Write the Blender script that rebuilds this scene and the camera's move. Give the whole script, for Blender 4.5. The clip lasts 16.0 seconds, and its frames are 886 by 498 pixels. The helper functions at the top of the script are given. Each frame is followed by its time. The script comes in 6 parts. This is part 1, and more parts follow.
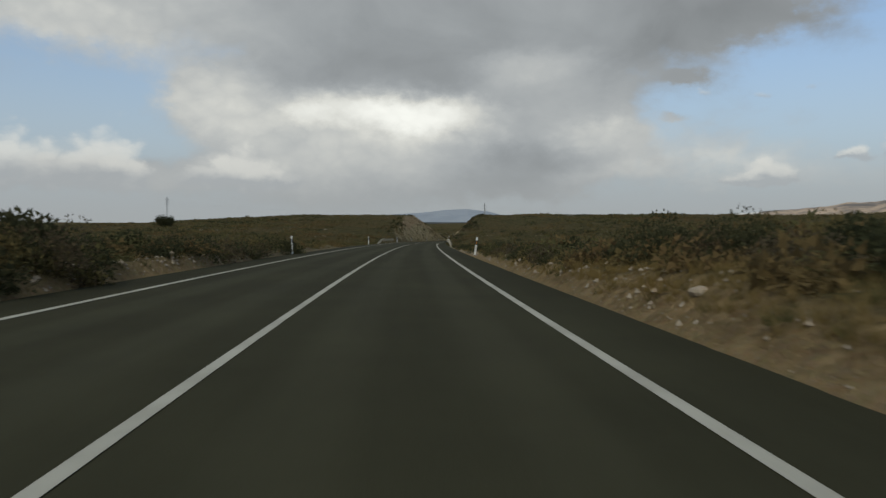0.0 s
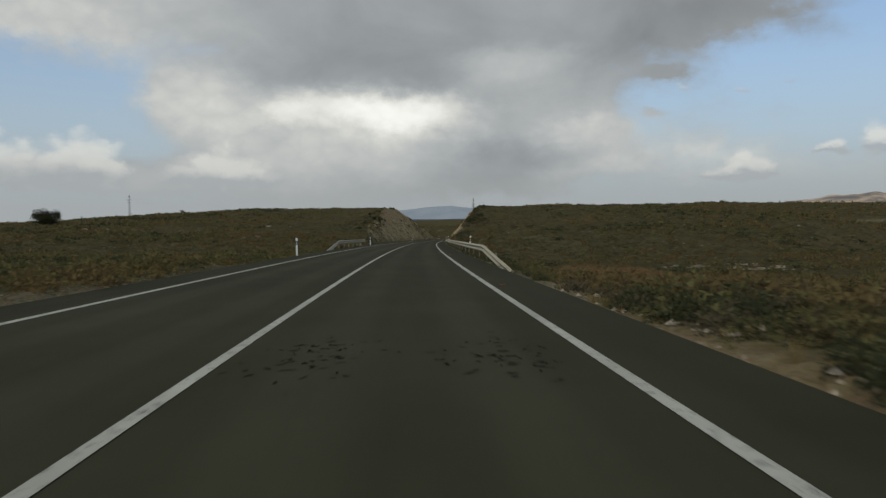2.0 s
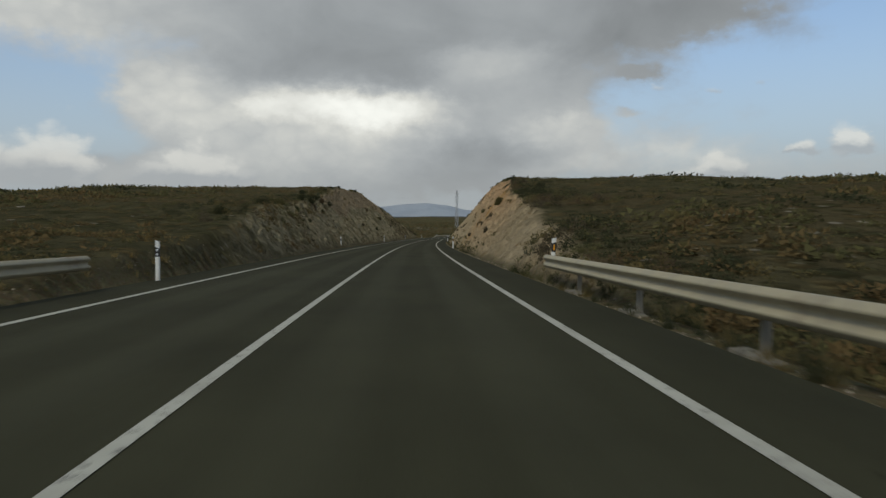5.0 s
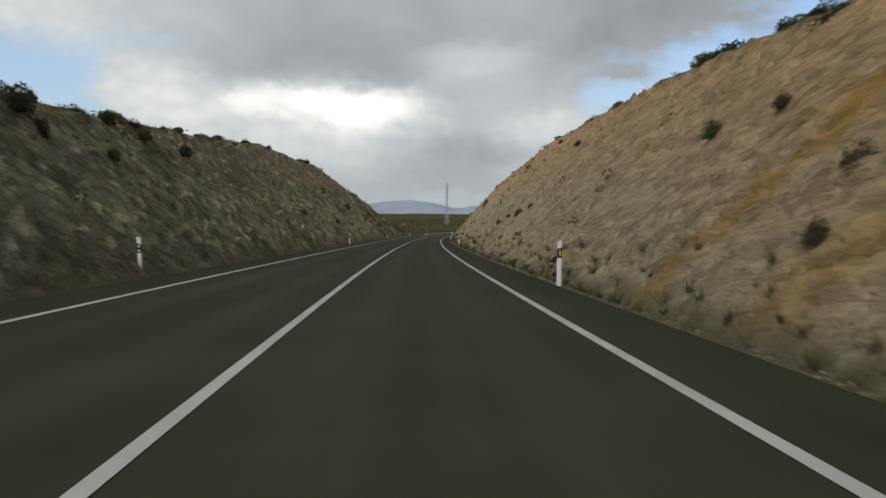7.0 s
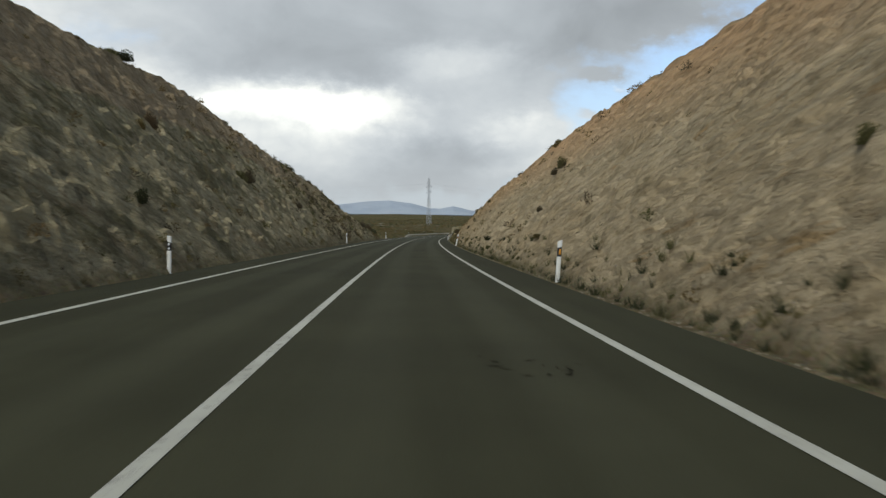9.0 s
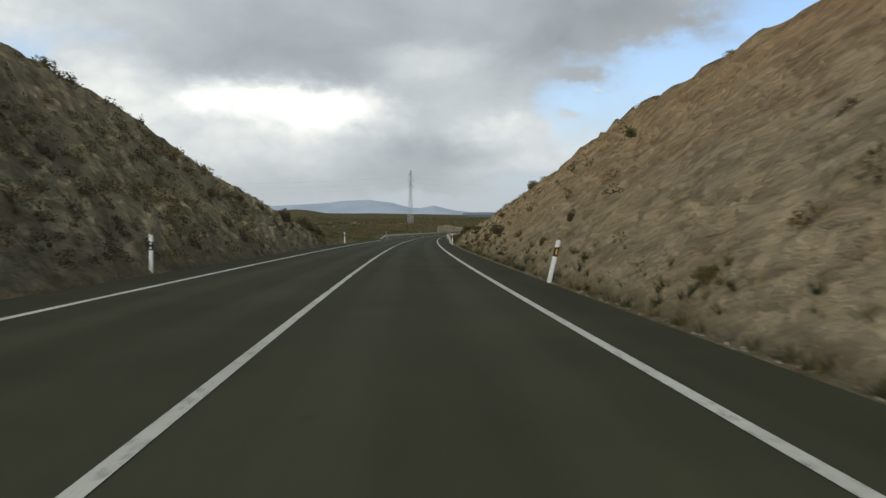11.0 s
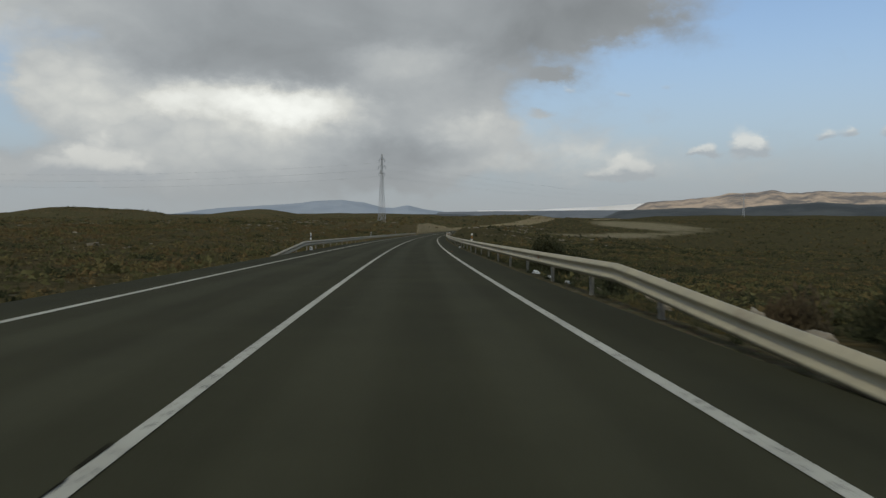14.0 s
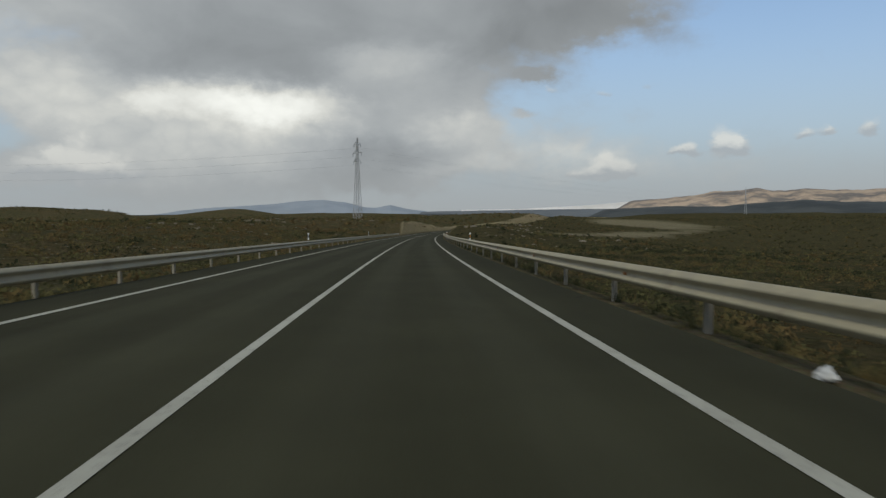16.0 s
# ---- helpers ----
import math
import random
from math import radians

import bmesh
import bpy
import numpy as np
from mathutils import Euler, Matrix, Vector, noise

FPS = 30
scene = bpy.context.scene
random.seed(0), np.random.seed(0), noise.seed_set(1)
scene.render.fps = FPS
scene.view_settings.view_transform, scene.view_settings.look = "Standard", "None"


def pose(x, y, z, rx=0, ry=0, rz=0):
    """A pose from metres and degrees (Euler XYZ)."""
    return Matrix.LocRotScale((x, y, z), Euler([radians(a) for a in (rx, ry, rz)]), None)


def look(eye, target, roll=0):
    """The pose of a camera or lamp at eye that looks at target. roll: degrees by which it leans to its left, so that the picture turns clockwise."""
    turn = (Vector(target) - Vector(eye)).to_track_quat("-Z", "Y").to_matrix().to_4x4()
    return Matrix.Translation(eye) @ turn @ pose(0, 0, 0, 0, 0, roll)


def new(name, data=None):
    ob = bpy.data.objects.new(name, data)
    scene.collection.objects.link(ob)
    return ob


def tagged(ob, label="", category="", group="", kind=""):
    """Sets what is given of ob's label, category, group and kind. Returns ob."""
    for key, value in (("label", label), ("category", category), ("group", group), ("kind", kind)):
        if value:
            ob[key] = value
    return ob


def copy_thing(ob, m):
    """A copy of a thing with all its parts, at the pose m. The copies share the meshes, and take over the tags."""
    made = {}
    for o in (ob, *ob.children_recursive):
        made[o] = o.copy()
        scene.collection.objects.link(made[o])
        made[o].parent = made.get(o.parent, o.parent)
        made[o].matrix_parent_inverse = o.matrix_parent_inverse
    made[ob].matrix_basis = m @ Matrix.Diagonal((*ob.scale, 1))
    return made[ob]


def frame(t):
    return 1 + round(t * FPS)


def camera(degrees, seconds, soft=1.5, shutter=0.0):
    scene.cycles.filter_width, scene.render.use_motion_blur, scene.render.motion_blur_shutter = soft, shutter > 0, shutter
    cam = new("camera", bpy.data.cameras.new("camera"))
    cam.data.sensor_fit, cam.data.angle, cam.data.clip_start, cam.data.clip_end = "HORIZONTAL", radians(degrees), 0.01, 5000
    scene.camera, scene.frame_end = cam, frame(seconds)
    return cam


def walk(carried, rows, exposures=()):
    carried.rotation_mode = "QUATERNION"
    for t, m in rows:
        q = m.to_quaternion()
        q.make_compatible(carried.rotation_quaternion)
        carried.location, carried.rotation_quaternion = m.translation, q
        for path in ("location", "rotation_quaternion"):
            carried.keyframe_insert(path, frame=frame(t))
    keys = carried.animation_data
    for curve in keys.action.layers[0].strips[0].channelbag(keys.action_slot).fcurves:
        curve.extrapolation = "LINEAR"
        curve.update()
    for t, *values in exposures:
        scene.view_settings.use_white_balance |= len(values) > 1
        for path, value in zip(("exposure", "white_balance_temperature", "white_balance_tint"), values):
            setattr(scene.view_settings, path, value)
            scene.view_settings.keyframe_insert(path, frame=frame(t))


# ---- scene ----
cam = camera(61.05, 16.0, soft=1.4, shutter=0.13)
PATH = [
    (0.0, 1.63, 0.00, 1.152, 87.988, -0.344, -3.063),
    (0.5, 1.72, 12.41, 0.982, 87.932, -0.359, -3.874),
    (1.0, 1.96, 24.82, 0.797, 87.823, -0.264, -4.035),
    (1.5, 2.20, 37.22, 0.596, 87.705, -0.022, -4.261),
    (2.0, 2.48, 49.63, 0.380, 87.779, 0.297, -4.362),
    (2.5, 2.84, 62.04, 0.151, 87.810, 0.190, -4.786),
    (3.0, 3.30, 74.44, -0.087, 87.739, -0.007, -5.074),
    (3.5, 3.78, 86.84, -0.334, 87.750, 0.000, -5.413),
    (4.0, 4.31, 99.25, -0.591, 87.670, -0.134, -5.678),
    (4.5, 4.95, 111.64, -0.855, 87.638, -0.063, -5.968),
    (5.0, 5.65, 124.04, -1.126, 87.606, 0.008, -6.240),
    (5.5, 6.41, 136.43, -1.403, 87.575, 0.079, -6.494),
    (6.0, 7.23, 148.81, -1.686, 87.544, 0.150, -6.730),
    (6.5, 8.10, 161.20, -1.974, 87.533, 0.221, -6.979),
    (7.0, 8.96, 173.58, -2.262, 87.432, -0.430, -7.377),
    (7.5, 9.98, 185.95, -2.553, 87.437, 0.136, -7.826),
    (8.0, 11.04, 198.32, -2.845, 87.542, 0.028, -8.222),
    (8.5, 12.15, 210.68, -3.133, 87.631, -0.131, -8.795),
    (9.0, 13.41, 223.03, -3.415, 87.521, -0.658, -9.061),
    (9.5, 14.80, 235.37, -3.689, 87.528, -0.647, -9.460),
    (10.0, 16.27, 247.69, -3.955, 87.534, -0.635, -9.834),
    (10.5, 17.80, 260.01, -4.215, 87.524, -0.624, -10.206),
    (11.0, 19.41, 272.32, -4.472, 87.511, -0.612, -10.598),
    (11.5, 21.09, 284.62, -4.726, 87.498, -0.601, -11.011),
    (12.0, 22.86, 296.90, -4.977, 87.450, -0.082, -11.323),
    (12.5, 24.73, 309.17, -5.227, 87.469, 0.302, -11.670),
    (13.0, 26.66, 321.43, -5.480, 87.511, 0.456, -11.998),
    (13.5, 28.66, 333.68, -5.736, 87.431, 0.161, -12.302),
    (14.0, 30.69, 345.93, -5.995, 87.522, -0.212, -12.611),
    (14.5, 32.79, 358.16, -6.255, 87.691, -0.306, -12.925),
    (15.0, 34.98, 370.38, -6.511, 87.677, -0.212, -13.466),
    (15.5, 37.31, 382.57, -6.765, 87.686, -0.216, -13.787),
    (16.0, 39.73, 394.75, -7.016, 87.513, 0.107, -13.906),
]
EXPOSURES = [(t, e, k, 2.8) for t, e, k in ((0.0, 0.0, 6085), (4.2, 0.0, 6085), (6.5, 0.12, 6020), (7.1, 0.37, 5965), (8.0, 0.42, 5940), (9.0, 0.58, 5930), (11.5, 0.44, 5930), (12.5, 0.12, 6010), (13.3, 0.0, 6025), (16.0, 0.0, 6050))]
walk(cam, [(t, pose(*p)) for t, *p in PATH], EXPOSURES)


# ---- node helpers ----
class Nodes:
    """Short-hand for building a node tree."""

    def __init__(self, tree):
        self.tree = tree
        tree.nodes.clear()

    def add(self, kind, operation=None, use_clamp=None, feature=None, interpolation_type=None, data_type=None, blend_type=None, attribute_name=None, sky_type=None, sun_disc=None):
        n = self.tree.nodes.new(kind)
        if operation is not None:
            n.operation = operation
        if use_clamp is not None:
            n.use_clamp = use_clamp
        if feature is not None:
            n.feature = feature
        if interpolation_type is not None:
            n.interpolation_type = interpolation_type
        if data_type is not None:
            n.data_type = data_type
        if blend_type is not None:
            n.blend_type = blend_type
        if attribute_name is not None:
            n.attribute_name = attribute_name
        if sky_type is not None:
            n.sky_type = sky_type
        if sun_disc is not None:
            n.sun_disc = sun_disc
        return n

    def link(self, a, b):
        self.tree.links.new(a, b)

    def put(self, socket, v):
        if isinstance(v, bpy.types.NodeSocket):
            self.link(v, socket)
        elif isinstance(v, (tuple, list)) and len(v) == 3 and socket.type == "RGBA":
            socket.default_value = (*v, 1.0)
        else:
            socket.default_value = v

    def math(self, op, a, b=None, c=None, clamp=False):
        n = self.add("ShaderNodeMath", operation=op, use_clamp=clamp)
        for i, v in enumerate((a, b, c)):
            if v is not None:
                self.put(n.inputs[i], v)
        return n.outputs[0]

    def vmath(self, op, a, b=None, scale=None):
        n = self.add("ShaderNodeVectorMath", operation=op)
        self.put(n.inputs[0], a)
        if b is not None:
            self.put(n.inputs[1], b)
        if scale is not None:
            self.put(n.inputs["Scale"], scale)
        return n.outputs[0]

    def combine(self, x, y, z):
        n = self.add("ShaderNodeCombineXYZ")
        for i, v in enumerate((x, y, z)):
            self.put(n.inputs[i], v)
        return n.outputs[0]

    def split(self, v):
        n = self.add("ShaderNodeSeparateXYZ")
        self.link(v, n.inputs[0])
        return n.outputs[0], n.outputs[1], n.outputs[2]

    def noise(self, vec, scale, detail=4.0, rough=0.55, distort=0.0):
        n = self.add("ShaderNodeTexNoise")
        self.link(vec, n.inputs["Vector"])
        n.inputs["Scale"].default_value, n.inputs["Detail"].default_value = scale, detail
        n.inputs["Roughness"].default_value, n.inputs["Distortion"].default_value = rough, distort
        return n.outputs[0]

    def voronoi(self, vec, scale, feature="F1", rand=1.0):
        n = self.add("ShaderNodeTexVoronoi", feature=feature)
        self.link(vec, n.inputs["Vector"])
        n.inputs["Scale"].default_value, n.inputs["Randomness"].default_value = scale, rand
        return n

    def span(self, v, a, b, lo=0.0, hi=1.0):
        n = self.add("ShaderNodeMapRange", interpolation_type="SMOOTHSTEP")
        self.put(n.inputs[0], v)
        for i, x in enumerate((a, b, lo, hi)):
            self.put(n.inputs[i + 1], x)
        return n.outputs[0]

    def mix(self, f, a, b, blend="MIX"):
        n = self.add("ShaderNodeMix", data_type="RGBA", blend_type=blend)
        self.put(n.inputs[0], f)
        self.put(n.inputs[6], a)
        self.put(n.inputs[7], b)
        return n.outputs[2]

    def bump(self, h, strength=0.5, dist=0.02, normal=None):
        n = self.add("ShaderNodeBump")
        n.inputs["Strength"].default_value, n.inputs["Distance"].default_value = strength, dist
        self.link(h, n.inputs["Height"])
        if normal is not None:
            self.link(normal, n.inputs["Normal"])
        return n.outputs[0]

    def attr(self, name):
        return self.add("ShaderNodeAttribute", attribute_name=name).outputs["Fac"]

    def place(self):
        return self.add("ShaderNodeNewGeometry").outputs["Position"]

    def surface(self, colour, rough=0.8, normal=None, metal=0.0, spec=0.5):
        s = self.add("ShaderNodeBsdfPrincipled")
        self.put(s.inputs["Base Color"], colour)
        self.put(s.inputs["Roughness"], rough)
        self.put(s.inputs["Metallic"], metal)
        self.put(s.inputs["Specular IOR Level"], spec)
        if normal is not None:
            self.link(normal, s.inputs["Normal"])
        self.link(s.outputs[0], self.add("ShaderNodeOutputMaterial").inputs[0])
        return s


def material(name):
    m = bpy.data.materials.new(name)
    m.use_nodes = True
    return m, Nodes(m.node_tree)


# ---- sky and sun ----
SUN_ELEVATION, SUN_AZIMUTH = 40.0, -146.0   # degrees; azimuth clockwise from +y

world = bpy.data.worlds.new("sky")
scene.world = world
world.use_nodes = True
N = Nodes(world.node_tree)
way = N.add("ShaderNodeTexCoord").outputs["Generated"]
wx, wy, wz = N.split(way)
az = N.math("MULTIPLY", N.math("ARCTAN2", wx, wy), 57.2958)
el = N.math("MULTIPLY", N.math("ARCSINE", wz), 57.2958)
flat = N.combine(az, N.math("MULTIPLY", el, 1.5), 0.0)
puff = N.noise(flat, 0.15, 7.0, 0.6, 0.3)
broad = N.noise(flat, 0.042, 3.0, 0.5, 0.2)


def billow(shift, scale, detail, reach):
    """Uneven shifts of a direction, in degrees, that break up the outline of a cloud."""
    n = N.add("ShaderNodeTexNoise")
    N.link(N.vmath("ADD", flat, shift), n.inputs["Vector"])
    n.inputs["Scale"].default_value, n.inputs["Detail"].default_value, n.inputs["Roughness"].default_value = scale, detail, 0.6
    return N.vmath("SCALE", N.vmath("SUBTRACT", n.outputs["Color"], (0.5, 0.5, 0.5)), scale=reach)


large, small = billow((3.0, 9.0, 1.0), 0.12, 6.0, 7.0), billow((31.0, 5.0, 2.0), 0.55, 5.0, 2.4)
lx, ly, _ = N.split(large)
sx, sy, _ = N.split(small)
azw = N.math("ADD", az, N.math("ADD", lx, sx))
elw = N.math("ADD", el, N.math("MULTIPLY", N.math("ADD", ly, sy), 0.62))
azs = N.math("ADD", az, N.math("ADD", N.math("MULTIPLY", lx, 0.25), sx))
els = N.math("ADD", el, N.math("MULTIPLY", N.math("ADD", N.math("MULTIPLY", ly, 0.25), sy), 0.5))
heaps = N.voronoi(N.combine(azs, N.math("MULTIPLY", els, 1.4), 0.0), 0.75).outputs["Distance"]


def blob(a, e, ra, re, gain, power=2.6):
    """A soft oval of cloud about a direction."""
    p = N.math("MULTIPLY", N.math("SUBTRACT", azw, a), 1.0 / ra)
    q = N.math("MULTIPLY", N.math("SUBTRACT", elw, e), 1.0 / re)
    d = N.math("ADD", N.math("POWER", N.math("ABSOLUTE", p), power), N.math("POWER", N.math("ABSOLUTE", q), power))
    return N.math("MULTIPLY", N.math("EXPONENT", N.math("MULTIPLY", d, -1.0)), gain)


def heap(a, e, ra, re, gain):
    """A small cumulus: its outline, and its outline weighted by the height within it."""
    p = N.math("MULTIPLY", N.math("SUBTRACT", azs, a), 1.0 / ra)
    q = N.math("MULTIPLY", N.math("SUBTRACT", els, e), 1.0 / re)
    v = N.math("MAXIMUM", q, N.math("MULTIPLY", q, -2.0))
    d = N.math("ADD", N.math("MULTIPLY", p, p), N.math("MULTIPLY", v, v))
    g = N.math("MULTIPLY", N.math("EXPONENT", N.math("MULTIPLY", d, -1.0)), gain)
    return g, N.math("MULTIPLY", g, q)


def total(terms):
    out = terms[0]
    for v in terms[1:]:
        out = N.math("ADD", out, v)
    return out


# where the cloud is: the deck overhead, its ragged front, the broken mass under it
COVER = [(5.5, 21.6, 23.5, 9.6, 1.6), (-1.5, 6.3, 11.5, 5.2, 1.1), (11.8, 8.0, 5.2, 4.6, 1.0), (24.6, 14.6, 4.2, 2.2, 0.75), (20.3, 10.7, 1.7, 0.65, 0.55),
         (11, 4.0, 6.5, 2.0, 0.55), (-27, 16.2, 12, 4.4, 1.0), (-19, 3.2, 10, 1.6, 0.7), (-13.5, 8.6, 3.4, 2.6, 0.6), (19.5, 7.3, 1.0, 0.4, 0.35), (21, 5.0, 8, 3.0, 0.26), (31, 4.0, 13, 2.2, 0.26)]
# where it is thin and the light comes through, and where it is thick
LIGHT = [(-1.2, 8.2, 8.6, 1.7, 0.40), (1.6, 8.6, 4.8, 1.2, 0.14), (-7.2, 8.0, 1.6, 1.1, 0.12), (-3.5, 5.4, 10.5, 2.8, 0.22), (-14, 9.0, 4.5, 2.6, 0.20), (-24, 14, 12, 4.0, 0.22),
         (9.6, 11.6, 4.2, 1.4, 0.13), (14.0, 6.9, 3.0, 1.1, 0.13), (12.5, 9.0, 4.0, 2.0, 0.06), (-19, 3.0, 9, 1.5, 0.10), (22.5, 14.4, 7, 3.0, -0.075), (-2, 12.2, 9.5, 1.7, -0.03), (7.5, 4.0, 5.5, 1.9, -0.10), (15.5, 3.4, 5, 1.0, 0.06), (21, 5.0, 8, 3, 0.16), (31, 4.0, 12, 2, 0.16)]
# cumulus with lit heads and grey feet
HEAPS = [(-22.2, 3.3, 1.5, 2.4, 1.0), (-20.6, 3.2, 1.3, 2.7, 1.1), (-19.0, 2.9, 1.1, 2.0, 0.9), (-24.6, 3.0, 1.3, 2.0, 0.8), (-27.0, 3.2, 2.0, 2.6, 1.0), (-31, 3.0, 2.6, 2.6, 1.0),
         (-13.4, 3.0, 1.5, 1.9, 0.95), (-11.6, 3.0, 1.2, 2.4, 1.1), (-9.8, 2.9, 1.5, 1.4, 0.8), (-15.6, 2.9, 1.3, 1.2, 0.7), (-7.5, 2.9, 1.6, 1.0, 0.5),
         (26.3, 3.25, 1.0, 1.5, 1.05), (25.1, 3.1, 0.9, 1.0, 0.9), (27.6, 3.2, 1.0, 0.8, 0.8), (23.9, 3.0, 0.8, 0.5, 0.6), (21.0, 2.9, 1.6, 0.4, 0.5), (31.2, 4.6, 0.6, 0.45, 0.8), (32.2, 4.65, 0.75, 0.7, 0.95), (34.3, 5.0, 0.8, 1.45, 1.1),
         (35.3, 4.95, 0.75, 0.95, 0.95), (39.3, 5.6, 0.55, 0.6, 0.85), (40.6, 5.7, 0.6, 0.75, 0.9), (43.5, 5.6, 0.9, 0.8, 0.8), (25.9, 8.8, 0.9, 0.4, 0.5), (28.9, 9.4, 0.9, 0.45, 0.42), (21.9, 9.2, 0.7, 0.5, 0.45)]
cover = total([blob(*b) for b in COVER] + [N.math("MULTIPLY", N.math("SUBTRACT", puff, 0.5), 0.95)])
behind = N.span(N.math("ABSOLUTE", az), 48.0, 75.0)
cover = N.math("ADD", cover, N.math("MULTIPLY", behind, N.span(broad, 0.42, 0.56, 0.0, 0.9)))
mask = N.span(cover, 0.12, 0.72)
shade = total([blob(*b) for b in LIGHT])
swell = N.math("SUBTRACT", 0.45, heaps)
lit = N.span(shade, 0.02, 0.3)
grain = N.math("MULTIPLY", N.math("SUBTRACT", N.noise(flat, 0.13, 5.0, 0.5, 0.4), 0.5), N.math("ADD", 0.20, N.math("MULTIPLY", lit, 0.16)))
bright = N.math("ADD", N.math("ADD", 0.335, shade), N.math("ADD", grain, N.math("MULTIPLY", swell, N.math("MULTIPLY", lit, 0.10))))
bright = N.math("MAXIMUM", bright, 0.17)
warm = N.span(bright, 0.3, 0.7)
grey = N.mix(warm, N.combine(N.math("MULTIPLY", bright, 1.0), N.math("MULTIPLY", bright, 0.985), N.math("MULTIPLY", bright, 0.995)),
             N.combine(N.math("MULTIPLY", bright, 1.055), N.math("MULTIPLY", bright, 0.98), N.math("MULTIPLY", bright, 0.895)))

sky = N.add("ShaderNodeTexSky", sky_type="NISHITA", sun_disc=False)
sky.sun_elevation, sky.sun_rotation = radians(SUN_ELEVATION), radians(SUN_AZIMUTH)
sky.altitude, sky.dust_density, sky.air_density = 600.0, 1.2, 1.0
clear = N.mix(1.0, sky.outputs[0], (0.120, 0.124, 0.133), "MULTIPLY")
haze = N.span(el, 0.0, 17.0, 0.97, 0.30)
clear = N.mix(haze, clear, (0.405, 0.425, 0.452))
both = N.mix(mask, clear, grey)
# the cumulus stand before the rest, whiter and crisper
piles = [heap(*h) for h in HEAPS]
outline, raised = total([g for g, _ in piles]), total([h for _, h in piles])
pile = N.math("MULTIPLY", N.span(N.math("ADD", outline, N.math("MULTIPLY", swell, 0.5)), 0.16, 0.80), 0.74)
head = N.math("ADD", N.span(raised, -0.1, 0.5), N.math("MULTIPLY", swell, 0.35))
white = N.mix(N.math("MINIMUM", N.math("MAXIMUM", head, 0.0), 1.0), (0.41, 0.405, 0.415), (0.80, 0.735, 0.665))
both = N.mix(pile, both, white)
low = N.span(el, -1.0, 6.5, 0.85, 0.0)
both = N.mix(low, both, (0.385, 0.372, 0.365))
bg = N.add("ShaderNodeBackground")
N.link(both, bg.inputs["Color"])
bg.inputs["Strength"].default_value = 1.0
N.link(bg.outputs[0], N.add("ShaderNodeOutputWorld").inputs[0])

sun = new("sun", bpy.data.lights.new("sun", "SUN"))
sun.data.energy, sun.data.angle, sun.data.color = 1.6, radians(12.0), (1.0, 0.9, 0.76)
sa, se = radians(SUN_AZIMUTH), radians(SUN_ELEVATION)
sun.matrix_world = look((0, 0, 60), (-math.sin(sa) * math.cos(se), -math.cos(sa) * math.cos(se), 60 - math.sin(se)))


# ---- materials ----
def make_asphalt():
    m, n = material("asphalt")
    p = n.place()
    across = n.attr("across")
    stretched = n.vmath("MULTIPLY", n.combine(across, n.attr("along"), 0.0), (1.0, 0.06, 1.0))
    stone = n.voronoi(p, 70.0).outputs["Distance"]
    fine = n.noise(p, 45.0, 3.0, 0.7)
    patch = n.noise(p, 0.35, 4.0, 0.6)
    streak = n.noise(stretched, 1.3, 4.0, 0.6)
    # two polished wheel tracks in each lane
    lane = n.math("SUBTRACT", n.math("ABSOLUTE", across), 1.75)
    track = n.math("ABSOLUTE", n.math("SUBTRACT", n.math("ABSOLUTE", lane), 0.78))
    worn = n.span(track, 0.1, 0.55, 1.0, 0.0)
    v = n.math("ADD", n.math("MULTIPLY", fine, 0.018), n.math("MULTIPLY", n.math("SUBTRACT", patch, 0.5), 0.024))
    v = n.math("ADD", v, n.math("MULTIPLY", n.math("SUBTRACT", streak, 0.5), 0.02))
    v = n.math("ADD", v, n.math("MULTIPLY", worn, 0.005))
    v = n.math("ADD", v, 0.0285)
    tar = n.math("MULTIPLY", n.span(n.noise(n.vmath("MULTIPLY", p, (1.0, 0.45, 1.0)), 0.9, 5.0, 0.7), 0.66, 0.72), n.span(patch, 0.5, 0.6))
    v = n.math("MULTIPLY", v, n.math("SUBTRACT", 1.0, n.math("MULTIPLY", tar, 0.55)))
    edge = n.span(n.math("ABSOLUTE", across), 3.75, 4.1)
    v = n.math("MULTIPLY", v, n.math("SUBTRACT", 1.0, n.math("MULTIPLY", edge, 0.12)))
    c = n.combine(n.math("MULTIPLY", v, 1.09), n.math("MULTIPLY", v, 1.05), n.math("MULTIPLY", v, 0.58))
    h = n.math("ADD", n.math("MULTIPLY", stone, 0.6), fine)
    n.surface(c, n.span(worn, 0.0, 1.0, 0.93, 0.85), n.bump(h, 0.5, 0.006), spec=0.05)
    return m


def make_paint():
    m, n = material("road_paint")
    p = n.place()
    wear = n.noise(p, 9.0, 5.0, 0.7)
    spots = n.noise(p, 60.0, 2.0, 0.6)
    dirt = n.noise(p, 0.8, 3.0, 0.6)
    c = n.mix(n.span(dirt, 0.3, 0.7), (0.44, 0.425, 0.345), (0.35, 0.335, 0.27))
    c = n.mix(n.math("MULTIPLY", n.span(wear, 0.54, 0.62), n.math("MULTIPLY", n.span(spots, 0.35, 0.6), n.span(n.noise(p, 0.03, 2.0, 0.5), 0.45, 0.6, 0.15, 1.0))), c, (0.09, 0.09, 0.08))
    n.surface(c, 0.8, n.bump(spots, 0.3, 0.003), spec=0.12)
    return m


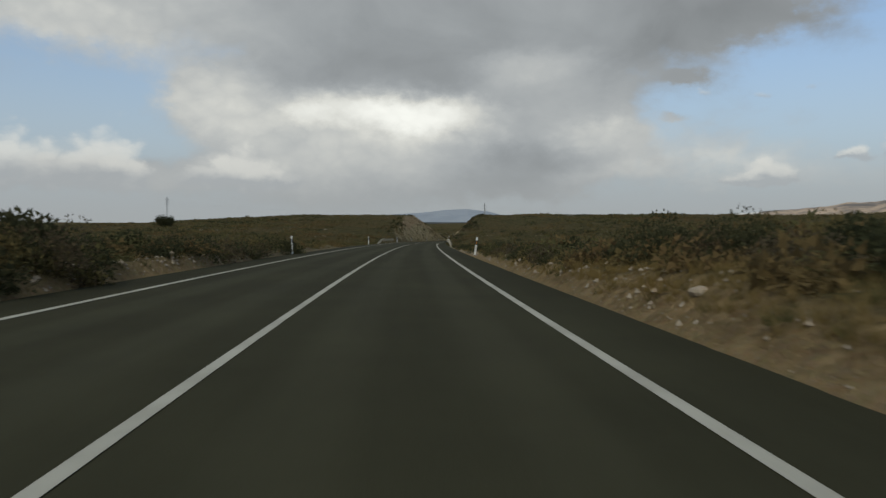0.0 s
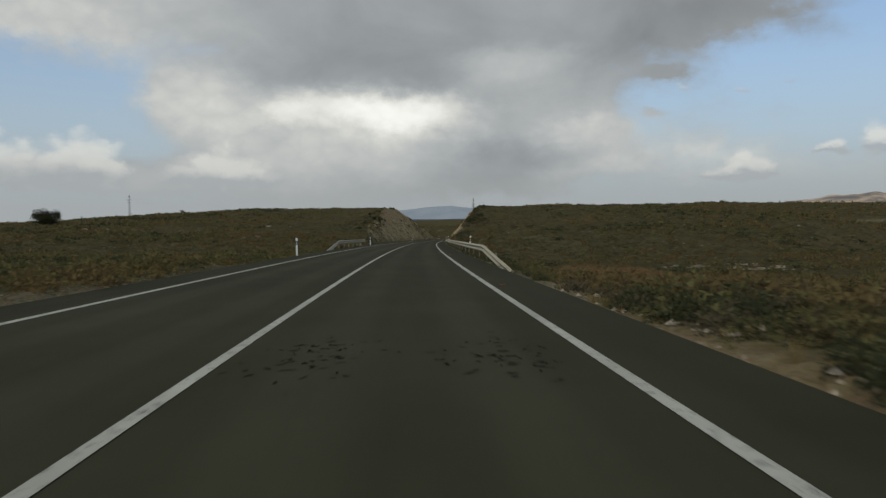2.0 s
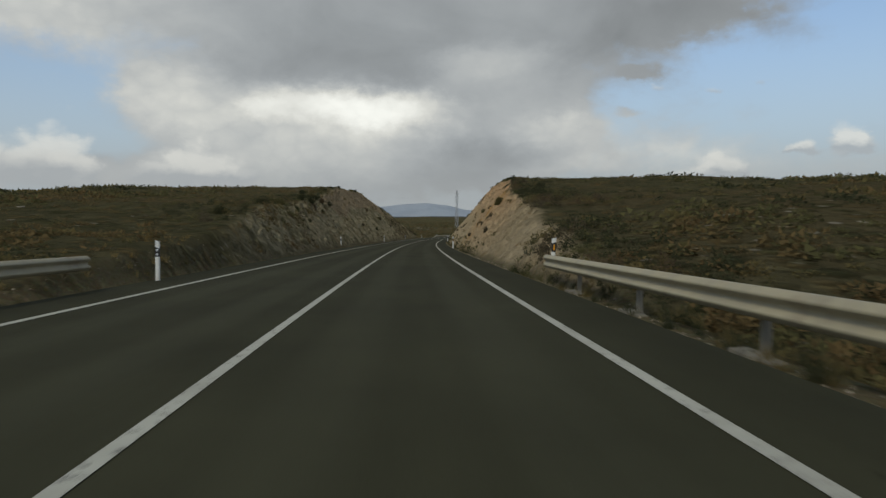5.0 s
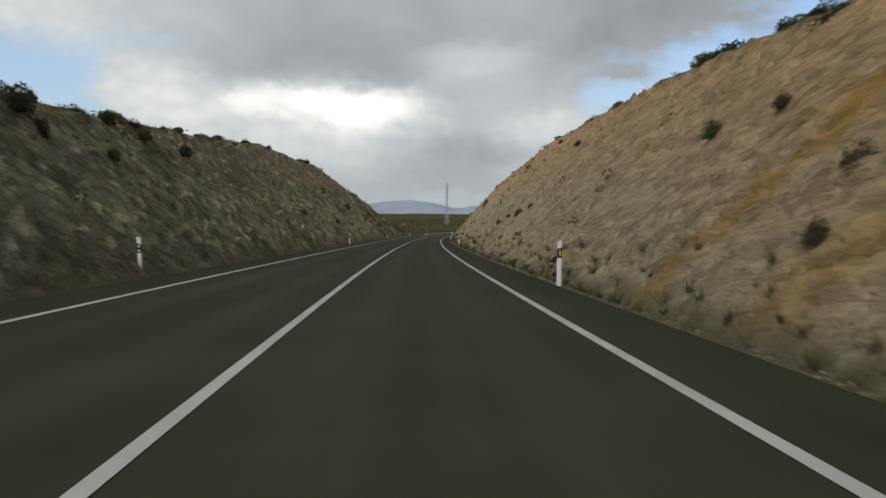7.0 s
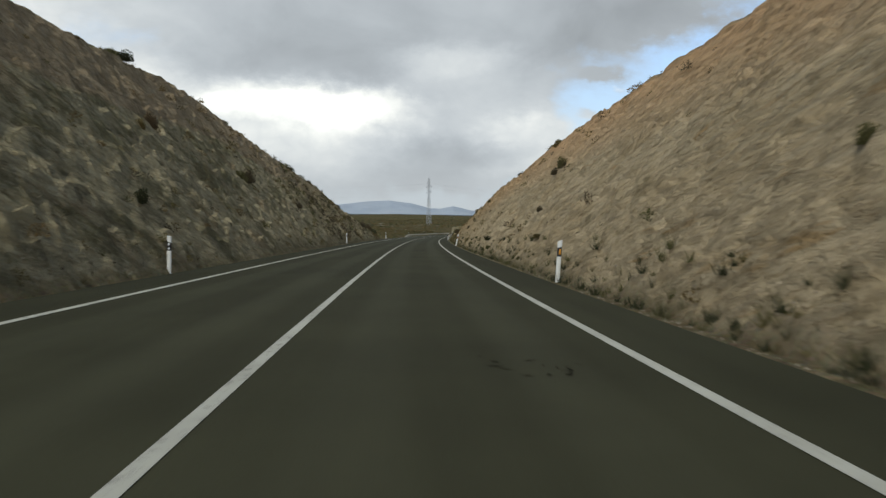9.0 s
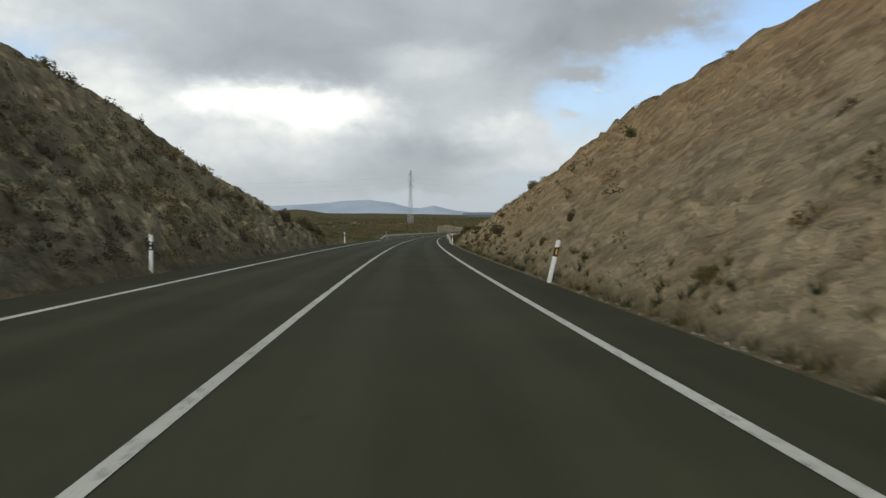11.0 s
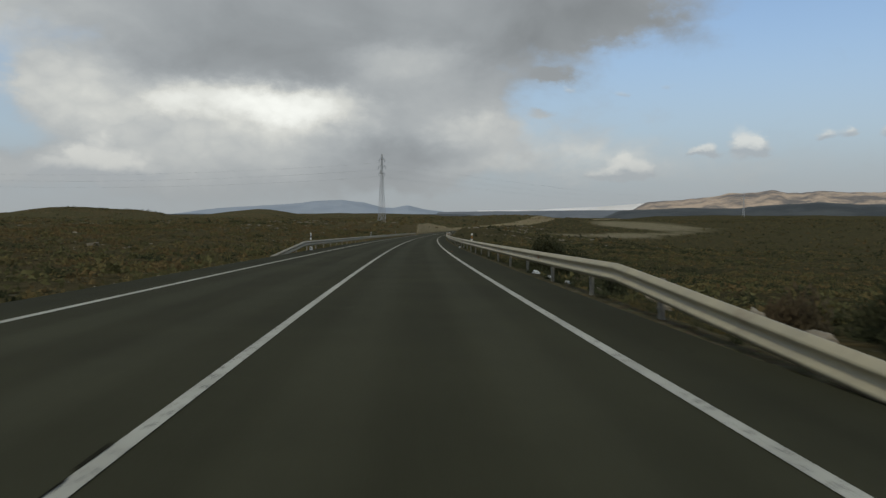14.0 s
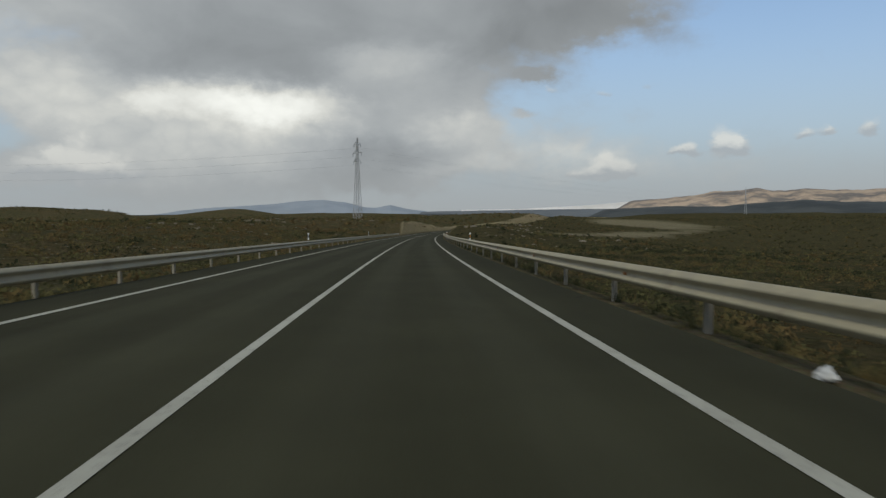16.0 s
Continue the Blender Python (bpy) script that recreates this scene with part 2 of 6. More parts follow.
def make_ground():
    m, n = material("scrub_ground")
    p = n.place()
    rock, verge, upper, left = n.attr("rock"), n.attr("verge"), n.attr("upper"), n.attr("left")
    # scrubland soil, dry grass and low heath
    a = n.noise(p, 0.035, 5.0, 0.6)
    b = n.noise(p, 0.4, 5.0, 0.65)
    c = n.noise(p, 2.6, 4.0, 0.65)
    f = n.noise(p, 14.0, 4.0, 0.7)
    heath = n.mix(n.span(b, 0.35, 0.65), (0.074, 0.067, 0.035), (0.106, 0.092, 0.047))
    heath = n.mix(n.span(a, 0.45, 0.62), heath, (0.108, 0.085, 0.044))
    heath = n.mix(n.math("MULTIPLY", n.span(c, 0.50, 0.66), 0.6), heath, (0.043, 0.043, 0.022))
    heath = n.mix(n.math("MULTIPLY", n.span(f, 0.55, 0.72), 0.35), heath, (0.10, 0.077, 0.038))
    speck = n.math("MULTIPLY", n.span(n.voronoi(p, 0.9).outputs["Distance"], 0.10, 0.20, 1.0, 0.0), n.span(n.noise(p, 0.06, 4.0, 0.6), 0.47, 0.6))
    heath = n.mix(n.math("MULTIPLY", speck, 0.8), heath, (0.33, 0.29, 0.22))
    bare = n.math("MULTIPLY", n.span(n.noise(p, 0.11, 5.0, 0.7), 0.64, 0.70), n.span(b, 0.4, 0.6))
    heath = n.mix(n.math("MAXIMUM", bare, n.math("MULTIPLY", n.attr("pale"), 0.85)), heath, n.mix(n.span(c, 0.4, 0.6), (0.31, 0.255, 0.165), (0.20, 0.17, 0.09)))
    heath = n.mix(n.math("MULTIPLY", n.attr("soil"), 0.6), heath, n.mix(n.span(c, 0.4, 0.6), (0.27, 0.145, 0.058), (0.18, 0.105, 0.048)))
    # darker valley scrub, with the cloud shade over it put into the colour
    heath = n.mix(n.math("MULTIPLY", n.attr("valley_shade"), 0.75), heath, n.mix(n.span(b, 0.4, 0.62), (0.050, 0.047, 0.025), (0.075, 0.064, 0.032)))
    heath = n.mix(n.math("MULTIPLY", n.attr("pale"), n.attr("valley_shade")), heath, n.mix(n.span(c, 0.4, 0.6), (0.29, 0.25, 0.16), (0.19, 0.165, 0.09)))
    cushion = n.voronoi(n.vmath("ADD", p, n.vmath("SCALE", n.combine(c, f, b), scale=0.5)), 1.25)
    crown = n.span(cushion.outputs["Distance"], 0.12, 0.62, 1.0, 0.0)
    kind, other, _ = n.split(cushion.outputs["Color"])
    low = n.mix(n.span(kind, 0.35, 0.75), (0.088, 0.083, 0.036), (0.150, 0.108, 0.046))
    low = n.mix(n.span(other, 0.6, 0.9), low, (0.050, 0.052, 0.024))
    heath = n.mix(n.math("MULTIPLY", n.math("MULTIPLY", crown, 0.75), n.span(n.math("MAXIMUM", n.attr("pale"), n.attr("soil")), 0.2, 0.6, 1.0, 0.0)), heath, low)
    # cut rock: dipping beds, gullies, orange soil at the top
    px, py, pz = n.split(p)
    # beds dip along the road; gullies run straight down the faces
    bedv = n.combine(n.math("MULTIPLY", px, 0.12), n.math("MULTIPLY", py, 0.10), n.math("ADD", pz, n.math("MULTIPLY", py, 0.34)))
    runs = n.combine(n.math("MULTIPLY", px, 0.14), n.math("MULTIPLY", py, 0.14), n.math("ADD", pz, n.math("MULTIPLY", py, 0.30)))
    beds = n.mix(left, n.noise(runs, 2.2, 7.0, 0.7, 0.25), n.noise(bedv, 2.6, 7.0, 0.7, 0.2))
    lay = n.combine(n.math("MULTIPLY", px, 0.75), n.math("MULTIPLY", py, 0.56), n.math("ADD", pz, n.math("MULTIPLY", py, 0.33)))
    coarse = n.noise(p, 0.32, 4.0, 0.6)
    crumb = n.noise(lay, 7.5, 6.0, 0.72)
    pits = n.voronoi(n.vmath("ADD", lay, n.vmath("SCALE", n.combine(crumb, coarse, crumb), scale=0.6)), 2.2).outputs["Distance"]
    pale = n.mix(n.span(coarse, 0.38, 0.62), (0.475, 0.368, 0.215), (0.545, 0.432, 0.265))
    pale = n.mix(n.math("MULTIPLY", n.span(beds, 0.46, 0.62), 0.7), pale, (0.42, 0.345, 0.22))
    pale = n.mix(n.math("MULTIPLY", n.span(beds, 0.56, 0.66), n.span(coarse, 0.42, 0.6)), pale, (0.42, 0.285, 0.135))
    grey = n.mix(n.span(beds, 0.4, 0.6), (0.475, 0.40, 0.24), (0.35, 0.295, 0.172))
    grey = n.mix(n.math("MULTIPLY", n.span(n.noise(lay, 0.6, 5.0, 0.7, 0.6), 0.54, 0.64), 0.5), grey, (0.29, 0.205, 0.11))
    grey = n.mix(n.math("MULTIPLY", n.span(n.noise(lay, 2.4, 5.0, 0.7, 0.6), 0.56, 0.64), 0.6), grey, (0.11, 0.095, 0.06))
    grey = n.mix(n.math("MULTIPLY", n.span(n.noise(lay, 0.55, 6.0, 0.72), 0.48, 0.60), 0.7), grey, (0.165, 0.148, 0.075))
    stone = n.mix(left, pale, grey)
    band = n.math("MULTIPLY", left, n.span(n.math("ADD", upper, n.math("MULTIPLY", n.math("SUBTRACT", coarse, 0.5), 0.16)), 0.40, 0.47))
    upper = n.math("MULTIPLY", upper, n.math("SUBTRACT", 1.0, left))
    stone = n.mix(n.math("MULTIPLY", upper, n.span(coarse, 0.3, 0.55, 0.6, 0.95)), stone, (0.60, 0.375, 0.19))
    chunk = n.noise(n.combine(n.math("MULTIPLY", px, 0.35), n.math("MULTIPLY", py, 0.26), n.math("MULTIPLY", n.math("ADD", pz, n.math("MULTIPLY", py, 0.33)), 1.6)), 2.6, 6.0, 0.64, 0.15)
    stone = n.mix(n.math("MULTIPLY", n.span(crumb, 0.54, 0.66), n.mix(left, (0.34, 0.34, 0.34), (0.5, 0.5, 0.5))), stone, (0.16, 0.125, 0.075))
    # crevice shade put into the colour: sunken chunks darker, raised ones paler
    stone = n.mix(n.math("MULTIPLY", n.span(chunk, 0.55, 0.65), n.mix(left, (0.28, 0.28, 0.28), (0.42, 0.42, 0.42))), stone, (0.17, 0.136, 0.085))
    stone = n.mix(n.math("MULTIPLY", n.span(chunk, 0.46, 0.34), 0.18), stone, (0.44, 0.365, 0.245))
    stone = n.mix(n.math("MULTIPLY", n.span(n.noise(lay, 1.1, 4.0, 0.65), 0.60, 0.72), 0.4), stone, (0.15, 0.128, 0.062))
    stone = n.mix(n.math("MULTIPLY", band, 0.72), stone, n.mix(n.span(crumb, 0.4, 0.62), (0.40, 0.30, 0.185), (0.27, 0.20, 0.12)))
    stone = n.mix(n.math("MULTIPLY", n.attr("vein"), n.span(coarse, 0.35, 0.55, 0.35, 0.9)), stone, (0.46, 0.255, 0.06))
    stone = n.mix(n.math("MULTIPLY", n.attr("tail"), 0.62), stone, n.mix(n.span(chunk, 0.4, 0.6), (0.36, 0.262, 0.135), (0.22, 0.165, 0.085)))
    # gravelly verge with dry weeds
    grit = n.voronoi(p, 16.0).outputs["Color"]
    gr = n.mix(n.span(f, 0.4, 0.62), (0.26, 0.215, 0.14), (0.14, 0.118, 0.062))
    gr = n.mix(0.18, gr, grit, "OVERLAY")
    earth = n.mix(n.span(c, 0.38, 0.62), (0.38, 0.265, 0.125), (0.27, 0.195, 0.095))
    earth = n.mix(n.math("MULTIPLY", n.span(crumb, 0.52, 0.66), 0.6), earth, (0.30, 0.165, 0.065))
    stone = n.mix(n.math("MULTIPLY", n.attr("bank"), 0.85), stone, earth)
    stone = n.mix(n.math("MULTIPLY", n.attr("moss"), n.span(chunk, 0.36, 0.6, 0.35, 0.85)), stone, n.mix(n.span(c, 0.4, 0.6), (0.43, 0.335, 0.19), (0.30, 0.25, 0.135)))
    col = n.mix(rock, heath, stone)
    gr = n.mix(n.math("MULTIPLY", n.attr("bank"), 0.6), gr, earth)
    col = n.mix(n.math("MULTIPLY", verge, n.span(c, 0.28, 0.5, 0.5, 1.0)), col, gr)
    clods = n.voronoi(n.vmath("ADD", lay, n.vmath("SCALE", n.combine(crumb, crumb, coarse), scale=0.3)), 5.0).outputs["Distance"]
    h = n.math("ADD", n.math("ADD", n.math("MULTIPLY", crumb, 0.55), n.math("MULTIPLY", chunk, -0.75)), n.math("ADD", n.math("MULTIPLY", beds, 0.4), n.math("ADD", n.math("MULTIPLY", pits, -0.5), n.math("MULTIPLY", clods, -0.28))))
    h = n.math("ADD", n.math("MULTIPLY", h, rock), n.math("ADD", n.math("MULTIPLY", n.math("ADD", f, c), 0.35), n.math("MULTIPLY", n.math("MULTIPLY", crown, 0.7), n.math("SUBTRACT", 1.0, n.math("MAXIMUM", rock, verge)))))
    n.surface(col, 0.95, n.bump(h, 1.0, 0.42), spec=0.0)
    return m


def make_plain(name, colour, rough=0.6, metal=0.0, vary=0.25, scale=6.0, dirt=None, bump=0.0, spec=0.5):
    """A surface with two scales of variation and an optional dirt colour."""
    m, n = material(name)
    p = n.place()
    a, b = n.noise(p, scale, 5.0, 0.65), n.noise(p, scale * 9.0, 3.0, 0.6)
    dark = tuple(v * (1.0 - vary) for v in colour)
    c = n.mix(n.span(a, 0.35, 0.65), dark, colour)
    c = n.mix(n.math("MULTIPLY", n.span(b, 0.5, 0.7), 0.4), c, dark)
    if dirt:
        c = n.mix(n.math("MULTIPLY", n.span(n.noise(p, scale * 0.6, 5.0, 0.7), 0.52, 0.72), 0.7), c, dirt)
    r = n.span(a, 0.3, 0.7, max(rough - 0.12, 0.05), min(rough + 0.1, 1.0))
    n.surface(c, r, n.bump(b, bump, 0.01) if bump else None, metal, spec)
    return m


def make_leaves(name, dark, light, dry):
    """Foliage whose colour varies from leaf to leaf and from plant to plant."""
    m, n = material(name)
    g = n.add("ShaderNodeNewGeometry")
    each = g.outputs["Random Per Island"]
    plant = n.noise(g.outputs["Position"], 0.23, 2.0, 0.5)
    c = n.mix(each, dark, light)
    c = n.mix(n.math("MULTIPLY", n.span(plant, 0.46, 0.62), 0.8), c, dry)
    s = n.surface(c, 0.85, spec=0.04)
    # thin leaves let some light through
    t = n.add("ShaderNodeBsdfTranslucent")
    n.link(c, t.inputs[0])
    both_ = n.add("ShaderNodeMixShader")
    both_.inputs[0].default_value = 0.4
    n.link(s.outputs[0], both_.inputs[1])
    n.link(t.outputs[0], both_.inputs[2])
    for o in n.tree.nodes:
        if o.type == "OUTPUT_MATERIAL":
            n.link(both_.outputs[0], o.inputs[0])
    return m


ASPHALT, PAINT, GROUND = make_asphalt(), make_paint(), make_ground()
SCRUB = make_leaves("scrub_leaves", (0.085, 0.082, 0.035), (0.150, 0.137, 0.058), (0.165, 0.122, 0.050))
DARK_LEAF = make_leaves("dark_leaves", (0.036, 0.040, 0.021), (0.070, 0.073, 0.036), (0.062, 0.061, 0.030))
DRY_GRASS = make_leaves("dry_grass", (0.15, 0.112, 0.045), (0.31, 0.235, 0.10), (0.23, 0.165, 0.06))
RUST_LEAF = make_leaves("ochre_leaves", (0.108, 0.080, 0.036), (0.185, 0.134, 0.058), (0.165, 0.112, 0.050))
RUSTY = make_leaves("rusty_leaves", (0.10, 0.058, 0.022), (0.20, 0.112, 0.042), (0.16, 0.085, 0.03))
TWIG = make_leaves("twiggy_leaves", (0.070, 0.058, 0.036), (0.135, 0.110, 0.066), (0.115, 0.082, 0.046))
BARK = make_plain("bark", (0.07, 0.055, 0.04), 0.95, scale=9.0, bump=0.6)
WHITE = make_plain("post_white", (0.66, 0.66, 0.63), 0.5, vary=0.12, scale=7.0, dirt=(0.42, 0.38, 0.30))
BLACK = make_plain("post_black", (0.018, 0.018, 0.02), 0.5)
AMBER = make_plain("amber_reflector", (0.62, 0.27, 0.02), 0.3, vary=0.1)
SILVER = make_plain("white_reflector", (0.55, 0.56, 0.58), 0.25, vary=0.1)
STEEL = make_plain("galvanised_rail", (0.38, 0.33, 0.21), 0.6, metal=0.0, vary=0.18, scale=2.2, dirt=(0.22, 0.175, 0.11))
ZINC = make_plain("galvanised_post", (0.27, 0.245, 0.19), 0.65, metal=0.15, vary=0.2, scale=5.0, dirt=(0.16, 0.13, 0.09))
PYLON = make_plain("pylon_steel", (0.42, 0.43, 0.44), 0.6, metal=0.2, vary=0.12)
GLASSY = make_plain("insulator", (0.10, 0.12, 0.12), 0.25)
STONE = make_plain("limestone", (0.34, 0.285, 0.205), 0.95, vary=0.35, scale=4.0, dirt=(0.25, 0.16, 0.08), bump=0.8)
LEDGE = make_plain("outcrop_rock", (0.27, 0.23, 0.165), 0.95, vary=0.4, scale=1.5, dirt=(0.14, 0.12, 0.07), bump=0.8)
LITTER = make_plain("white_plastic", (0.5, 0.5, 0.48), 0.45, vary=0.1, scale=8.0)
RED = make_plain("red_plastic", (0.24, 0.055, 0.03), 0.6)


# ---- the line of the road ----
KNOTS = np.arange(-50.0, 651.0, 50.0)
BEND = np.array([0.645, 0.645, 0.463, 0.441, 0.34, 0.585, 0.452, 0.569, 0.506, 0.429, 0.341, 0.368, 0.45, 0.9, 1.3]) * 1e-3
GRADE = np.array([-0.884, -1.29, -1.799, -2.102, -2.307, -2.355, -2.109, -2.001, -2.101, -2.004, -1.924, -1.92, -1.6, -1.2, -0.9]) * 1e-2
STEP = 2.0
ALONG = np.arange(-400.0, 5200.0, STEP)
_k = np.where((ALONG < -60) | (ALONG > 760), 0.0, np.interp(ALONG, KNOTS, BEND))
_g = np.where(ALONG > 700, 0.0, np.interp(ALONG, KNOTS, GRADE))
_g = np.where(ALONG < -50, 0.0, _g)
_j = int(np.argmin(np.abs(ALONG)))
HEAD = np.cumsum(_k) * STEP
HEAD -= HEAD[_j]
LX, LY, LZ = np.cumsum(np.sin(HEAD)) * STEP, np.cumsum(np.cos(HEAD)) * STEP, np.cumsum(_g) * STEP
LX, LY, LZ = LX - LX[_j], LY - LY[_j], LZ - LZ[_j]
FAR_HEAD = 0.13


def on_line(s, u):
    """World x, y and the road's height for places s along the road and u to its right (arrays)."""
    h = np.interp(s, ALONG, HEAD)
    near = np.clip(u, -150, 150)
    rest = u - near
    x = np.interp(s, ALONG, LX) + near * np.cos(h) + rest * math.cos(FAR_HEAD)
    y = np.interp(s, ALONG, LY) - near * np.sin(h) - rest * math.sin(FAR_HEAD)
    return x, y, np.interp(s, ALONG, LZ)


EDGE_R, EDGE_L = 4.72, -4.95      # edges of the asphalt
TOE_R, TOE_L = 5.1, 5.12          # feet of the cut slopes
# natural ground above the road: along the road, and at six distances from it
STATIONS = np.array([-300, -60, 0, 14, 30, 60, 95, 125, 148, 172, 199, 235, 268, 300, 311, 324, 333, 344, 347.4, 360, 400, 450, 560, 600, 640, 700, 900, 1600, 5200.0])
OUT = np.array([6, 14, 40, 100, 250, 700, 3500.0])
RIGHT = {}
RIGHT[6] = [1.2, 1.2, 1.0, 0.65, 0.35, 0.0, -1.0, -1.0, 1.5, 3.75, 6.81, 8.38, 8.04, 6.11, 4.18, 2.47, 1.15, 0.95, -0.05, -0.3, -1.6, -2.0, -1.2, 2.0, 2.2, 1.5, 0.5, 2, 0]
RIGHT[14] = [2, 2, 1.8, 1.3, 0.9, -0.1, -1.8, -1.6, 2.1, 3.95, 6.91, 8.43, 8.04, 5.91, 4.03, 2.57, 1.5, 0.95, 0.3, -0.6, -2.4, -3.0, -1.8, 1.8, 2.0, 2.2, 0.5, 2, 0]
RIGHT[40] = [2.5, 2.5, 2.0, 1.6, 1.2, 0.2, -1.8, -1.2, 2.4, 4.8, 6.6, 8.7, 8.2, 5.0, 2.5, 1.6, -0.2, -1.2, -1.3, -2.0, -3.8, -5.0, -3.0, -1.5, -2, -2.0, -2, 3, 2]
RIGHT[100] = [3, 3, 2.2, 2.0, 1.6, 0.8, -0.6, 0.3, 3.0, 5.0, 6.7, 8.9, 9.0, 7.2, 1, -2, -2.9, -4.0, -4.2, -5.0, -6.0, -6.0, -5.5, -6, -7.5, -8, -4, 8, 8]
RIGHT[250] = [3, 3, 2.5, 2.4, 2.2, 1.8, 1.5, 2.2, 3.5, 5.0, 8.5, 15.5, 18.0, 18.5, 15.0, 7.0, -4.1, -5.5, -5.8, -6.5, -8.0, -8.0, -8.5, -9, -9.5, -9, 0.0, 9.0, 14]
RIGHT[700] = [3, 3, 2.8, 2.6, 2.4, 2.2, 2.2, 2.6, 3.2, 4.0, 5.4, 6.6, 6.0, 2.5, -1.5, -3.5, -4.6, -6.0, -6.3, -7.0, -9.0, -8.5, -7.5, -7, -6, -4, 2.0, 9.0, 16]
LEFT = {}
LEFT[6] = [0.6, 0.6, 0.5, 0.5, 0.4, 0.2, -0.2, -0.9, 1.0, 3.03, 4.71, 7.86, 9.29, 6.21, 3.57, 1.77, 0.6, 0.4, 0.3, -0.2, -0.9, -1.0, -0.2, 3.4, 3.6, 1.5, 2, 3, 0]
LEFT[14] = [1.2, 1.2, 0.9, 0.8, 0.7, 0.3, -0.4, -1.3, 1.4, 3.13, 4.96, 8.16, 9.39, 5.96, 3.47, 1.77, 0.7, 0.4, 0.3, -0.2, -1.0, -1.0, 0.8, 3.6, 3.8, 2.4, 3, 3, 0]
LEFT[40] = [1.8, 1.8, 1.3, 1.2, 1.1, 0.7, 0.1, -0.8, 1.7, 3.3, 5.3, 8.0, 8.3, 5.4, 3.2, 1.3, 0.8, 0.4, 0.4, 0.3, 0.2, 0.9, 3.4, 3.8, 4.2, 4.0, 4, 4, 1]
LEFT[100] = [2.5, 2.5, 1.8, 1.7, 1.6, 1.3, 0.9, 0.5, 1.6, 2.6, 3.2, 5.2, 5.8, 3, 1.6, 0.5, 0.55, 0.6, 0.65, 0.8, 1.2, 1.4, 3.0, 3.2, 3.4, 3.6, 3.4, 4, 1]
LEFT[250] = [3, 3, 2.8, 2.6, 2.4, 2.0, 1.2, 0.7, 0.8, 1.0, 2.0, 2.2, 2.2, 1.5, 0.4, 0.6, 0.7, 0.7, 0.7, 0.8, 1.0, 1.3, 2.2, 2.4, 2.6, 3.0, 3.6, 3.6, 1]
LEFT[700] = [3, 3, 3, 3, 3, 2.6, 2.0, 1.4, 1.0, 0.6, 0.4, 0.2, 0.2, 0.4, 0.5, 0.7, 0.8, 0.7, 0.7, 0.8, 1.0, 1.2, 1.8, 2.0, 2.2, 2.6, 3.4, 4, 1]


def smooth_interp(v, xs, table):
    """Interpolates with eased steps, so that slopes have no hard creases."""
    i = np.clip(np.searchsorted(xs, v) - 1, 0, len(xs) - 2)
    f = np.clip((v - xs[i]) / (xs[i + 1] - xs[i]), 0, 1)
    f = 0.55 * f + 0.45 * f * f * (3 - 2 * f)
    return i, f


def wave(x, y, size, seed):
    """Cheap rolling noise: sums of sines in turned directions, about -1 to 1."""
    rng = np.random.RandomState(seed)
    out = np.zeros_like(x)
    for i in range(9):
        a, ph, f = rng.uniform(0, 6.283), rng.uniform(0, 6.283), rng.uniform(0.6, 1.8)
        out += np.sin((x * math.cos(a) + y * math.sin(a)) * f * 6.283 / size + ph + 1.3 * np.sin((x * math.sin(a) - y * math.cos(a)) * 3.7 / size + ph * 2))
    return out / 4.2


_LATTICE = np.random.RandomState(11).rand(64, 64, 64)


def value_noise(x, y, z):
    """Smooth lattice noise, 0 to 1, at arrays of places."""
    i, j, k = np.floor(x).astype(int), np.floor(y).astype(int), np.floor(z).astype(int)
    a, b, c = x - i, y - j, z - k
    a, b, c = a * a * (3 - 2 * a), b * b * (3 - 2 * b), c * c * (3 - 2 * c)
    out = 0.0
    for di, wa in ((0, 1 - a), (1, a)):
        for dj, wb in ((0, 1 - b), (1, b)):
            for dk, wc in ((0, 1 - c), (1, c)):
                out = out + wa * wb * wc * _LATTICE[(i + di) % 64, (j + dj) % 64, (k + dk) % 64]
    return out


def fractal(x, y, z, octaves=4, gain=0.52):
    """Sums of value noise, about -0.5 to 0.5."""
    out, amp, tot = 0.0, 1.0, 0.0
    for n in range(octaves):
        f = 2.03 ** n
        out = out + amp * (value_noise(x * f + n * 9.7, y * f + n * 3.3, z * f + n * 5.1) - 0.5)
        tot += amp
        amp *= gain
    return out / tot


_tr = np.array([RIGHT[int(k)] for k in OUT[:-1]] + [RIGHT[700]])
_tl = np.array([LEFT[int(k)] for k in OUT[:-1]] + [LEFT[700]])


def mound(x, y, cx, cy, rx, ry, height, flat=1.0):
    d = ((x - cx) / rx) ** 2 + ((y - cy) / ry) ** 2
    return height * np.exp(-d ** flat)


